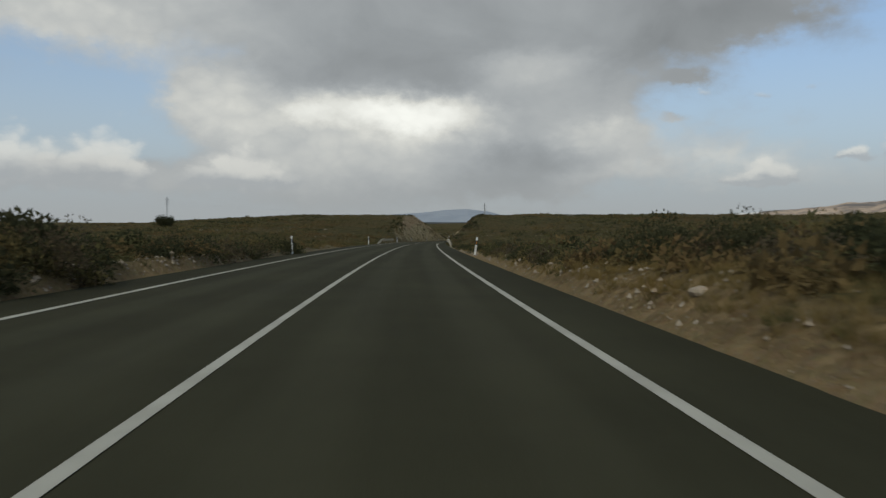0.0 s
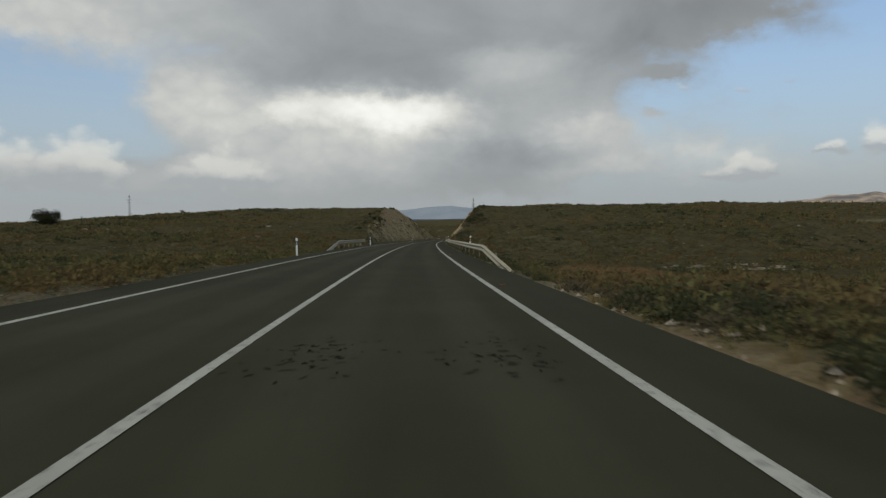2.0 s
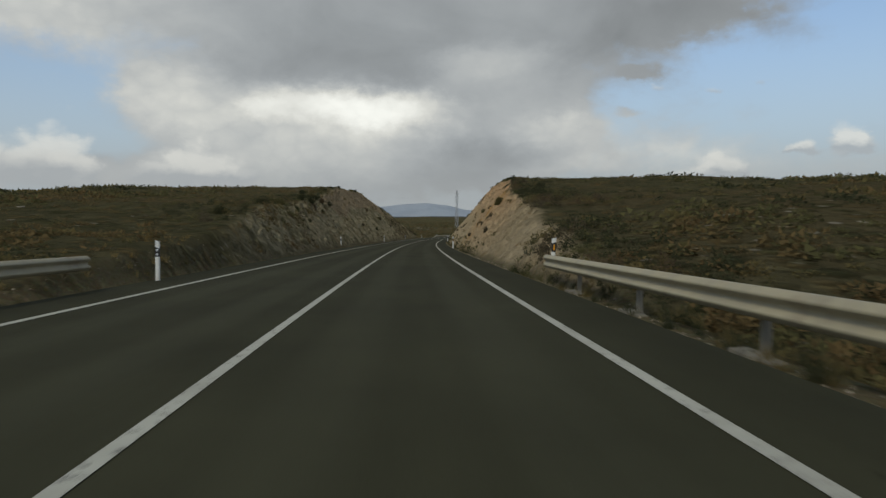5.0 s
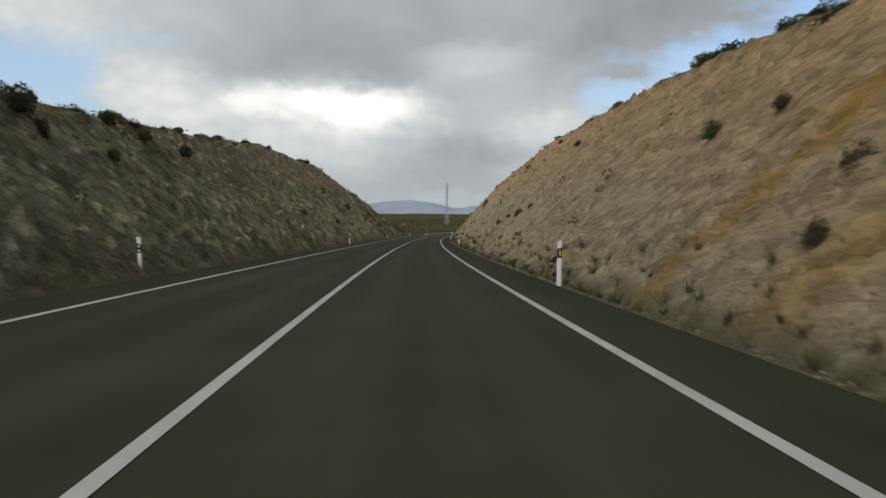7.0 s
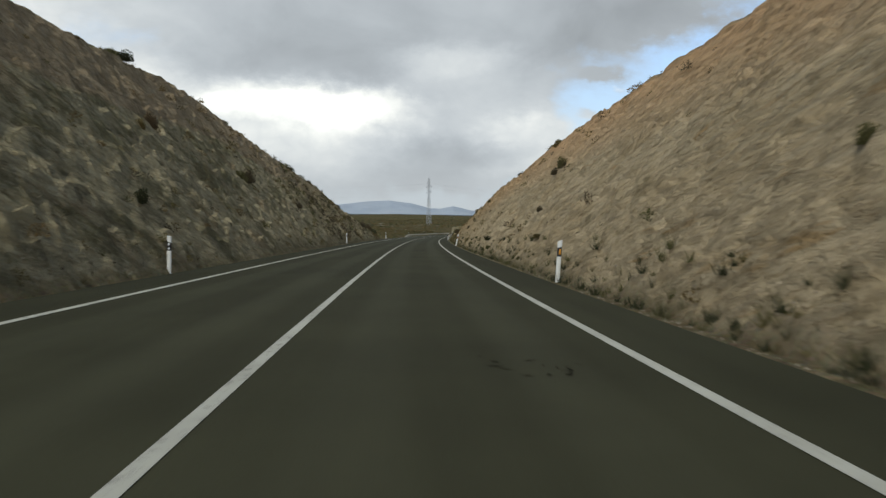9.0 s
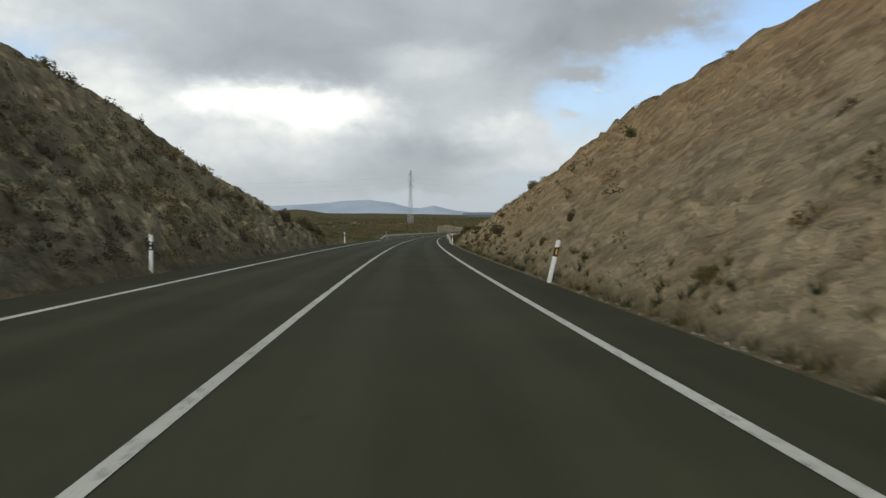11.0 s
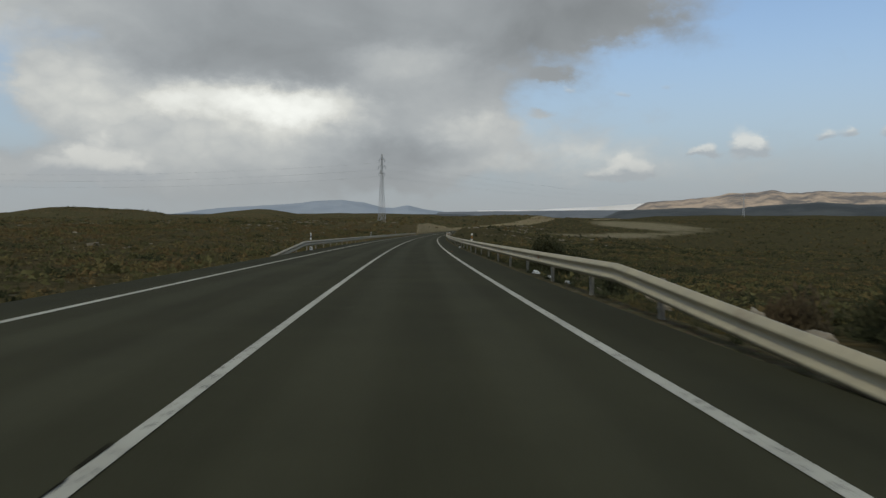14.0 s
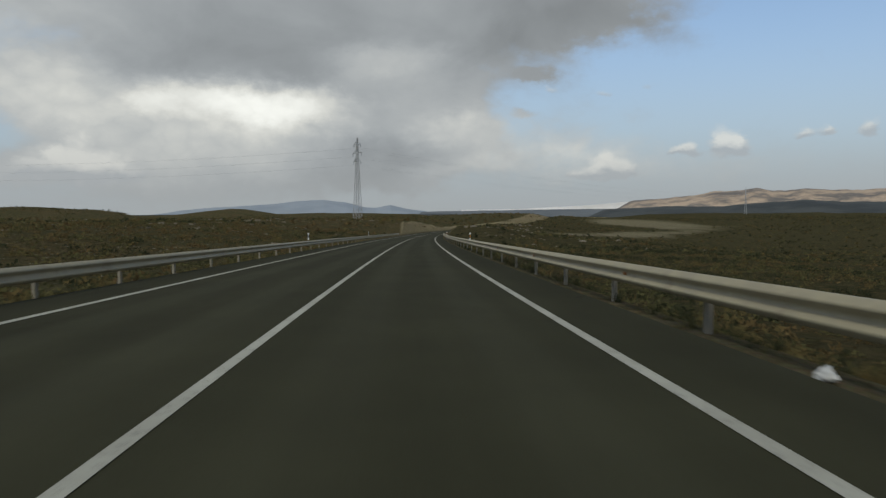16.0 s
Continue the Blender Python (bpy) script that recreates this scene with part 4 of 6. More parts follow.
thicket(110, 1, -4, 19, lambda s: 6.7 + np.clip((18 - s) / 12, 0, 1) * 0.5, 9.0, 0.84, 86, "tall dark heath bushes on top of the low bank", 900, 0.05)
thicket(110, -1, 6, 19, lambda s: 5.6 + 0 * s, 8.5, 0.95, 87, "tall dark heath bushes beside the verge", 900, 0.05)
thicket(800, 1, -6, 66, lambda s: 5.25 + np.clip((19 - s) / 9, 0, 1) * 1.45, 9.0, 0.48, 81, "dense dark scrub along the top of the low bank")
thicket(300, 1, 157, 190, lambda s: 8.9 + (s - 178) * 0.09, 11.5, 0.4, 83, "dark scrub along the top of the pale cutting")
thicket(150, 1, 190, 300, lambda s: 10.3 + np.clip((s - 192) * 0.05, 0, 2.4), 14.5, 0.3, 84, "scattered scrub along the top of the pale cutting")
thicket(240, -1, 158, 205, lambda s: 8.3 + (s - 181) * 0.06, 12.0, 0.3, 85, "grey scrub along the top of the grey cutting")
thicket(620, -1, 2, 44, lambda s: 5.2 + np.exp(-((s - 20.5) / 3.0) ** 2) * 0.9, 10.0, 0.6, 82, "dense dark scrub above the stony bank")
thicket(420, 1, 84, 150, lambda s: 5.55 + 0 * s, 8.2, 0.42, 88, "dark scrub down the bank below the crash barrier", 130, 0.13)
thicket(420, 1, 372, 480, lambda s: 5.6 + 0 * s, 9.0, 0.45, 89, "dark scrub down the bank below the crash barrier", 120, 0.13)
thicket(160, -1, 100, 142, lambda s: 5.9 + 0 * s, 8.4, 0.40, 90, "dark scrub behind the short crash barrier", 120, 0.13)
thicket(240, -1, 378, 480, lambda s: 5.9 + 0 * s, 8.8, 0.40, 91, "dark scrub behind the long crash barrier", 120, 0.13)


def grass_band(name, count, s0, s1, u_of, height, label, mats, seed, tone=0.5):
    global rng
    rng = np.random.RandomState(seed)
    s = rng.uniform(s0, s1, count)
    u = u_of(s, rng)
    p, rock, verge = drop(s, u)
    h = height * rng.uniform(0.45, 1.35, count)
    tmpl = [grass_cloud(rng, 30) for _ in range(6)]
    pick = (rng.uniform(size=count) < tone).astype(int)
    return scatter(name, label, "grass", p, np.stack([h, h, h], -1), tmpl, mats, pick)


def edge(inner, outer, side):
    return lambda s, r: side * (inner + (outer - inner) * r.uniform(0, 1, len(s)) ** 1.6)


grass_band("verge_grass", 500, -10, 70, edge(4.9, 6.6, 1), 0.2, "dry tan grass tufts along the gravel verge", [DRY_GRASS, SCRUB], 31, 0.35)
grass_band("verge_grass", 1100, 68, 150, edge(4.85, 7.0, 1), 0.24, "dark and olive weeds below the crash barrier", [SCRUB, DARK_LEAF], 40, 0.6)
grass_band("verge_grass", 700, -10, 150, edge(5.2, 7.0, -1), 0.22, "dry tan and green grass tufts along the gravel verge", [DRY_GRASS, SCRUB], 32, 0.55)
grass_band("verge_grass", 950, 165, 330, edge(5.0, 5.7, 1), 0.24, "green and brown weeds at the foot of the cutting", [SCRUB, DARK_LEAF], 33, 0.6)
grass_band("verge_grass", 220, 165, 330, edge(5.15, 5.6, -1), 0.14, "sparse weeds at the foot of the cutting", [TWIG, SCRUB], 34, 0.6)
grass_band("verge_grass", 1900, 308, 352, edge(5.2, 12.0, 1), 0.19, "dry grass and weeds on the low end of the bank", [DRY_GRASS, SCRUB], 35, 0.5)
grass_band("verge_grass", 1500, 345, 520, edge(5.0, 8.0, 1), 0.22, "dark weeds under the crash barrier", [SCRUB, DARK_LEAF], 36, 0.6)
grass_band("verge_grass", 1300, 325, 520, edge(5.2, 8.0, -1), 0.24, "dry grass under the crash barrier", [DRY_GRASS, SCRUB], 37, 0.75)
grass_band("verge_grass", 500, 16, 48, edge(5.1, 6.4, 1), 0.16, "short dry grass among stones on the bank", [DRY_GRASS, SCRUB], 39, 0.4)
grass_band("verge_grass", 1500, -8, 18, edge(5.1, 7.2, 1), 0.17, "straw-coloured grass over the low bank", [DRY_GRASS, SCRUB], 38, 0.15)


# low growth that clings to the cut faces, thicker where the cuttings run out
def face_band(count, side, s0, s1, seed, need, label):
    global rng
    rng = np.random.RandomState(seed)
    s = rng.uniform(s0, s1, count)
    a = 5.3 + rng.uniform(0, 11.0, count)
    p, rock, verge = drop(s, a * side, 0.06)
    patchy = fractal(p[:, 0] / 3.0, p[:, 1] / 3.0, p[:, 2] / 3.0, 3) + 0.5
    keep = (rock > 0.4) & (patchy + 0.12 * rng.normal(size=count) > need)
    p = p[keep]
    n = len(p)
    w = rng.uniform(0.10, 0.34, n) ** 1.2 * 1.35
    tmpl = [leaf_cloud(rng, 84, 0.17, 4, 1.0, 0.5) for _ in range(6)]
    tone = fractal(p[:, 0] / 7.0, p[:, 1] / 7.0, 2.5 + 0 * w, 2) + rng.normal(size=n) * 0.16
    mat = np.where(tone > 0.10, 2, np.where(tone < -0.10, 1, 0))
    return scatter("scrub", label, "scrub", p, np.stack([w, w, w * rng.uniform(0.8, 1.4, n)], -1), tmpl, [SCRUB, TWIG, RUST_LEAF], mat)


face_band(4600, -1, 146, 300, 71, 0.60, "sparse olive tufts clinging to the grey cutting")
face_band(5200, -1, 284, 340, 72, 0.42, "olive and rusty growth over the end of the cutting")
face_band(3600, -1, 144, 182, 74, 0.52, "dark tufts over the rough nose of the cutting")
face_band(3600, 1, 150, 330, 73, 0.69, "sparse olive tufts clinging to the pale cutting")


# single shrubs
def make_shrub(seed, leaves, leaf, mat, flat=0.85, spiky=0.2, name="shrub"):
    r = np.random.RandomState(seed)
    ob = new(name, quads_mesh(name, leaf_cloud(r, leaves, leaf, 9, flat, spiky), [mat]))
    part("stem", stems_mesh("stem", r, 7, 0.6, 0.6, BARK), ob)
    return ob


SHRUBS = [make_shrub(40 + i, 1900, 0.09, m, f, sp) for i, (m, f, sp) in enumerate(((SCRUB, 0.8, 0.2), (DARK_LEAF, 0.95, 0.3), (SCRUB, 1.0, 0.6), (RUSTY, 0.9, 0.8), (DARK_LEAF, 0.75, 0.1), (TWIG, 1.0, 1.6)))]
SHRUB_LABEL = {0: "olive-green shrub rooted in the rock cutting", 1: "dark evergreen shrub rooted in the rock cutting", 2: "upright olive shrub on the slope",
               3: "rust-brown dried-out shrub on the slope", 4: "low dark shrub on the slope", 5: "brown twiggy upright shrub clinging to the cutting"}
for k, ob in enumerate(SHRUBS):
    tagged(ob, SHRUB_LABEL[k], "shrub", "roadside shrubs")
_used = set()


def plant(kind, s, u, size, r, tall=1.0):
    p = ground_at(s, u) - Vector((0, 0, 0.16 * size))
    m = pose(p.x, p.y, p.z, 0, 0, r.uniform(0, 360))
    if kind in _used:
        ob = copy_thing(SHRUBS[kind], m)
    else:
        ob = SHRUBS[kind]
        ob.matrix_basis = m
        _used.add(kind)
    ob.scale = (size, size, size * tall)
    return ob


r0 = random.Random(77)
FACE_R = [(179.2, 7.8, 0.75), (177.5, 6.9, 0.4), (175.9, 6.9, 0.3), (178.8, 6.6, 0.38), (188.5, 7.4, 0.4), (170.8, 6.1, 0.3), (171.5, 7.8, 0.35), (208.6, 6.9, 0.35), (211.6, 9.7, 0.35), (182.3, 6.6, 0.38), (186.5, 7.8, 0.3), (181.7, 5.8, 0.25), (212.0, 6.8, 0.4), (223.8, 11.0, 0.35), (214.5, 6.0, 0.25), (261.1, 8.5, 0.4), (260.6, 8.7, 0.5), (255.5, 6.8, 0.25), (232.7, 7.0, 0.25), (296.6, 5.7, 0.3), (294.7, 6.2, 0.3), (295.9, 8.2, 0.3)]
FACE_L = [(181.5, -7.3, 0.35), (192.4, -8.0, 0.7), (186.8, -7.4, 0.35), (201.9, -8.3, 0.45), (206.1, -8.1, 0.45), (182.5, -6.5, 0.3), (193.1, -7.9, 0.6), (197.1, -7.6, 0.4), (201.7, -8.4, 0.45), (266.9, -8.1, 0.8), (229.0, -6.8, 0.4), (254.2, -9.1, 0.5), (265.7, -8.3, 0.6), (252.6, -8.9, 0.4), (245.8, -6.5, 0.4), (278.4, -7.1, 0.45), (305.2, -6.9, 0.4), (310.6, -7.0, 0.45), (314.6, -6.8, 0.45), (319.5, -6.3, 0.7), (325.9, -6.2, 0.8), (322.2, -7.0, 0.7), (328.5, -6.4, 0.75), (331.4, -6.5, 0.7)]
for s_, u_, w_ in FACE_R + FACE_L:
    plant(r0.choice((5, 5, 0, 2, 5) if u_ > 0 else (5, 5, 1, 1, 2)), s_, u_, w_ * 0.75, r0, r0.uniform(1.4, 2.0))
# along the crests of the cuttings
for side, s_from, s_to, count in ((1, 158, 330, 36), (-1, 158, 318, 36)):
    for _ in range(count):
        s_ = r0.uniform(s_from, s_to)
        us = np.arange(5.6, 20.0, 0.25)
        _, rk, _, _ = land(np.full(len(us), s_), us * side)
        over = us[rk > 0.3]
        u_ = (float(over[-1]) if len(over) else 6.0) + r0.uniform(-0.4, 2.2)
        plant(r0.choice((0, 0, 1, 2, 4)), s_, u_ * side, r0.uniform(0.3, 0.75), r0, r0.uniform(0.8, 1.3))
# single bushes that stand out on the crests
for s_, u_, w_, k in ((193.1, -8.9, 0.5, 1), (194.9, -9.0, 0.34, 1), (198.1, -9.2, 0.48, 4), (202.0, -9.2, 0.36, 1), (207.7, -9.6, 0.28, 4), (210.1, -9.7, 0.36, 0), (220.5, -10.7, 0.5, 1), (230.3, -11.4, 0.42, 4), (240.1, -11.8, 0.36, 1), (191.0, -8.6, 0.45, 1),
                      (189.6, 10.1, 0.32, 4), (191.7, 10.4, 0.4, 1), (196.2, 10.8, 0.44, 4), (199.1, 11.1, 0.26, 1), (204.4, 11.4, 0.44, 0), (202.0, 11.3, 0.22, 4), (210.0, 11.9, 0.26, 1), (193.9, 10.6, 0.18, 1), (207.0, 11.7, 0.3, 4), (215.0, 12.2, 0.24, 1), (226.6, 13.0, 0.26, 0)):
    plant(k, s_, u_, w_, r0, r0.uniform(0.9, 1.2))
# scattered over the faces, small
for _ in range(5):
    side = r0.choice((1, -1))
    plant(r0.choice((0, 2, 4, 3)), r0.uniform(165, 325), side * r0.uniform(6.0, 11.5), r0.uniform(0.12, 0.3), r0, 1.2)
# the low end of the right-hand bank and the open verges
BANK_PLANTS = [(316.3, 5.9, 0.32, 3), (314.8, 5.8, 0.26, 3), (314.2, 6.1, 0.5, 0), (313.3, 5.6, 0.34, 5), (317.4, 5.45, 0.2, 5), (320.9, 5.7, 0.24, 5), (318.6, 6.2, 0.22, 5), (308.3, 5.6, 0.48, 5), (302.6, 5.8, 0.26, 3), (326.3, 5.9, 0.4, 0), (323.6, 5.8, 0.35, 4), (322.9, 6.1, 0.45, 0), (324.9, 7.6, 0.42, 1), (323.3, 8.0, 0.34, 1), (321.6, 8.3, 0.3, 4), (326.6, 7.4, 0.45, 1), (336.5, 9.4, 1.1, 1), (334.5, 10.0, 1.2, 1),
    (338.5, 8.2, 0.8, 4), (341.5, 7.4, 0.7, 0), (343.5, 6.6, 0.6, 0), (345.5, 7.6, 0.9, 1), (347.5, 6.4, 0.6, 0), (349.0, 7.8, 0.9, 4), (340.0, 6.5, 0.45, 3), (337.0, 6.6, 0.5, 3),
    (333.5, 6.3, 0.4, 5), (331.0, 6.8, 0.35, 3), (347.6, 6.2, 1.0, 4), (348.5, 6.6, 1.1, 1), (347.0, 7.0, 1.1, 0), (349.6, 6.3, 0.9, 4), (343.9, 6.8, 0.9, 1), (342.6, 7.1, 0.8, 1), (345.1, 7.7, 1.1, 4), (343.2, 6.2, 0.6, 4), (344.6, 6.0, 0.5, 1), (342.4, 5.9, 0.55, 1), (341.6, 6.2, 0.7, 1), (342.1, 5.6, 0.36, 4), (343.9, 5.8, 0.42, 4), (340.9, 6.9, 0.6, 1), (345.6, 6.3, 0.6, 1), (346.3, 6.2, 0.75, 4), (339.6, 6.0, 0.4, 4), (345.2, 5.55, 0.28, 0), (341.0, 5.5, 0.22, 5), (341.2, 7.8, 0.75, 1), (343.0, 6.2, 0.5, 0), (346.0, 5.8, 0.4, 4),
    (339.0, 7.2, 0.7, 1), (337.6, 6.7, 0.45, 4), (336.0, 7.4, 0.6, 1), (335.0, 6.3, 0.35, 0), (334.0, 7.6, 0.55, 4), (332.2, 8.2, 0.7, 1), (338.4, 5.9, 0.3, 4), (340.6, 6.6, 0.5, 4), (351.0, 6.6, 0.6, 1), (350.3, 7.4, 0.8, 4)]
VERGE_PLANTS = [(16.2, -6.7, 1.3, 1), (17.3, -7.3, 1.35, 1), (14.6, -6.2, 1.0, 0), (15.6, -6.1, 0.8, 1), (17.9, -8.0, 1.2, 1), (8.6, 7.2, 0.75, 1), (7.4, 6.9, 0.7, 4), (9.8, 7.9, 0.8, 1), (6.2, 7.0, 0.8, 1), (11.5, -8.5, 1.6, 1), (19.0, -7.2, 1.0, 0), (24.0, -7.5, 1.1, 1), (30.0, -7.7, 0.9, 4), (17.5, -9.2, 1.4, 1), (21.5, -9.0, 1.2, 0), (9.0, 7.8, 0.8, 1),
    (12.5, 7.6, 0.75, 4), (16.5, 7.8, 0.9, 1), (5.5, 8.2, 0.9, 1), (21.0, 7.4, 0.6, 0), (26.0, 7.3, 0.7, 4), (31.0, 7.0, 0.55, 0), (38.0, 7.6, 0.6, 4), (45.0, 7.4, 0.6, 0),
    (388.0, 8.2, 0.9, 4), (375.0, 8.8, 1.0, 1)]
BARRIER_PLANTS = [(353.0, 8.6, 1.1, 1), (355.5, 9.4, 1.25, 1), (357.5, 10.2, 1.2, 4), (352.0, 10.5, 1.3, 1), (360.5, 9.8, 1.0, 1), (363.5, 10.4, 1.0, 0), (369.5, 9.2, 0.9, 4), (371.0, 7.2, 0.55, 1),
    (376.0, 7.0, 0.6, 1), (361.0, -8.2, 0.8, 1), (363.5, -9.2, 1.0, 1), (365.5, -8.6, 0.8, 4), (359.0, -9.6, 0.9, 1), (353.0, -8.8, 0.7, 0), (333.5, -8.4, 0.9, 1), (335.5, -7.6, 0.8, 1),
    (337.0, -8.8, 0.8, 4), (328.9, -5.9, 0.72, 4), (330.2, -6.3, 0.6, 1), (331.8, -6.1, 0.75, 1), (332.8, -6.2, 0.85, 4), (334.4, -6.6, 0.9, 1), (336.2, -6.8, 0.55, 2), (327.2, -6.9, 0.7, 1)]
for s_, u_, w_, k in BANK_PLANTS + VERGE_PLANTS + BARRIER_PLANTS:
    plant(k, s_, u_, w_, r0, r0.uniform(0.9, 1.3))


for _ in range(14):
    plant(r0.choice((0, 1, 1, 4, 2)), r0.uniform(2, 70), r0.uniform(7.0, 11.0), r0.uniform(0.32, 0.6), r0, r0.uniform(0.8, 1.1))
for _ in range(14):
    plant(r0.choice((0, 1, 1, 4)), r0.uniform(0, 60), -r0.uniform(6.6, 9.5), r0.uniform(0.4, 0.8), r0, r0.uniform(0.8, 1.1))
for _ in range(16):
    plant(r0.choice((0, 3, 2, 4)), r0.uniform(312, 336), r0.uniform(5.7, 9.0), r0.uniform(0.18, 0.4), r0, r0.uniform(0.8, 1.2))
for _ in range(14):
    plant(r0.choice((0, 1, 1, 4)), r0.uniform(335, 362), r0.uniform(6.4, 12.0), r0.uniform(0.35, 0.8), r0, r0.uniform(0.8, 1.1))


for _ in range(24):
    plant(r0.choice((0, 0, 2, 4)), r0.uniform(166, 332), r0.uniform(5.15, 5.7), r0.uniform(0.15, 0.32), r0, r0.uniform(0.7, 1.1))
for _ in range(8):
    plant(r0.choice((0, 1, 4, 2)), r0.uniform(16, 75), r0.uniform(6.3, 8.0), r0.uniform(0.3, 0.6), r0, r0.uniform(0.7, 1.0))


for s_, u_, w_, up_, k in ((355.5, 8.4, 1.15, 2.0, 1), (358.2, 9.3, 1.2, 2.1, 1), (352.6, 8.9, 1.0, 1.8, 4), (347.4, 8.8, 0.95, 1.7, 1), (349.4, 9.9, 1.1, 1.6, 1), (351.2, 10.9, 1.1, 1.7, 0), (345.8, 9.8, 1.0, 1.7, 1), (360.5, 8.3, 0.7, 1.5, 5),
                           (166.5, 8.7, 0.55, 1.1, 1), (168.3, 9.1, 0.6, 1.0, 1), (170.2, 9.3, 0.6, 1.2, 0), (172.4, 9.6, 0.5, 1.2, 1), (164.5, 8.4, 0.5, 1.0, 1), (175.5, 10.2, 0.5, 1.2, 5), (169.3, 8.9, 0.4, 1.2, 4)):
    plant(k, s_, u_, w_, r0, up_)


for _ in range(16):
    plant(r0.choice((0, 1, 1, 4)), r0.uniform(333, 347), r0.uniform(5.6, 8.4), r0.uniform(0.3, 0.55), r0, r0.uniform(0.9, 1.3))


# ---- trees ----
def make_tree(name, seed, height, spread_, trunk, leaf_mat, leaves, label, category="tree"):
    """A tapered trunk, forked limbs and a crown of many small leaves in uneven clumps."""
    r = np.random.RandomState(seed)
    ob = new(name)
    tagged(ob, label, category)
    bm = bmesh.new()
    tips = []

    def limb(a, b, ra, rb, rounds=5):
        ring = []
        axis = (b - a).normalized()
        side = axis.orthogonal().normalized()
        up = axis.cross(side)
        mid = (a + b) / 2 + Vector(r.normal(size=3) * (b - a).length * 0.06)
        for p, rad in ((a, ra), (mid, (ra + rb) / 2), (b, rb)):
            ring.append([bm.verts.new(p + (side * math.cos(k * 6.283 / rounds) + up * math.sin(k * 6.283 / rounds)) * rad) for k in range(rounds)])
        for lo, hi in zip(ring, ring[1:]):
            for k in range(rounds):
                bm.faces.new((lo[k], lo[(k + 1) % rounds], hi[(k + 1) % rounds], hi[k]))

    foot, fork = Vector((0, 0, -0.25)), Vector((r.normal() * 0.05, r.normal() * 0.05, height * 0.28))
    limb(foot, fork, trunk, trunk * 0.7, 7)
    part("trunk", from_bm("trunk", bm, BARK, True), ob)
    bm = bmesh.new()
    for i in range(8):
        a = i * 0.785 + r.uniform(-0.4, 0.4)
        tip = Vector((math.cos(a) * spread_ * r.uniform(0.35, 0.75), math.sin(a) * spread_ * r.uniform(0.35, 0.75), height * r.uniform(0.28, 0.85)))
        limb(fork, tip, trunk * 0.45, trunk * 0.12)
        tips.append(np.array(tip))
    part("limbs", from_bm("limbs", bm, BARK, True), ob)
    quads = []
    ring = [np.array((math.cos(a) * spread_ * 0.42, math.sin(a) * spread_ * 0.42, height * 0.3)) for a in np.arange(6) * 1.047]
    for tip in tips + ring + [np.array((0, 0, height * 0.88)), np.array((0, 0, height * 0.6)), np.array((0, 0, height * 0.35))]:
        for _ in range(3):
            q = leaf_cloud(r, leaves // 36, 0.10, 5, 1.0, dome=False)
            w = spread_ * r.uniform(0.34, 0.58)
            quads.append(q * (w, w, w * 0.85) + tip + r.normal(size=3) * spread_ * 0.16)
    part("crown", quads_mesh("crown", np.concatenate(quads), [leaf_mat]), ob)
    return ob


def stand(ob, s, u, turn=0.0, sink=0.0):
    p = ground_at(s, u)
    ob.matrix_basis = pose(p.x, p.y, p.z - sink, 0, 0, turn)
    return ob


stand(make_tree("tree", 61, 2.35, 1.25, 0.09, DARK_LEAF, 26000, "dark evergreen oak bush-tree on the end of the bank", "tree"), 339.8, 9.7, 30)
stand(make_tree("tree", 62, 1.45, 1.7, 0.09, DARK_LEAF, 26000, "broad dark evergreen bush-tree on top of the bank", "tree"), 337.6, 11.4, 200)
stand(make_tree("tree", 63, 2.6, 2.2, 0.16, DARK_LEAF, 18000, "lone round dark tree on the open hillside", "tree"), 177.0, -62.7, 90, 0.3)
stand(make_tree("tree", 64, 2.5, 2.0, 0.10, DARK_LEAF, 22000, "dark bushy tree beyond the crash barrier", "tree"), 392.6, 9.8, 10, 0.1)


# ---- roadside furniture ----
def box(bm, cx, cy, cz, sx, sy, sz, bevel=0.0):
    """A box, with its upright and level edges rounded where a bevel is given."""
    m = bmesh.ops.create_cube(bm, size=1.0, matrix=Matrix.Translation((cx, cy, cz)) @ Matrix.Diagonal((sx, sy, sz, 1)))
    if bevel:
        edges = list({e for v in m["verts"] for e in v.link_edges})
        bmesh.ops.bevel(bm, geom=edges, offset=bevel, segments=2, profile=0.6, affect="EDGES")
    return m


def prism(bm, outline, z0, z1, slant=0.0):
    """A column over an outline; slant tilts its top and foot."""
    lo = [bm.verts.new((x, y, z0 + slant * x)) for x, y in outline]
    hi = [bm.verts.new((x, y, z1 + slant * x)) for x, y in outline]
    n = len(outline)
    for k in range(n):
        bm.faces.new((lo[k], lo[(k + 1) % n], hi[(k + 1) % n], hi[k]))
    bm.faces.new(lo[::-1])
    bm.faces.new(hi)


def post_outline(w, d):
    """The rounded triangular plan of a delineator: flat to the traffic, nosed behind."""
    out = []
    for a in range(0, 360, 30):
        c, s_ = math.cos(radians(a)), math.sin(radians(a))
        out.append((w / 2 * math.copysign(abs(c) ** 0.6, c), d / 2 * math.copysign(abs(s_) ** 0.75, s_)))
    return out


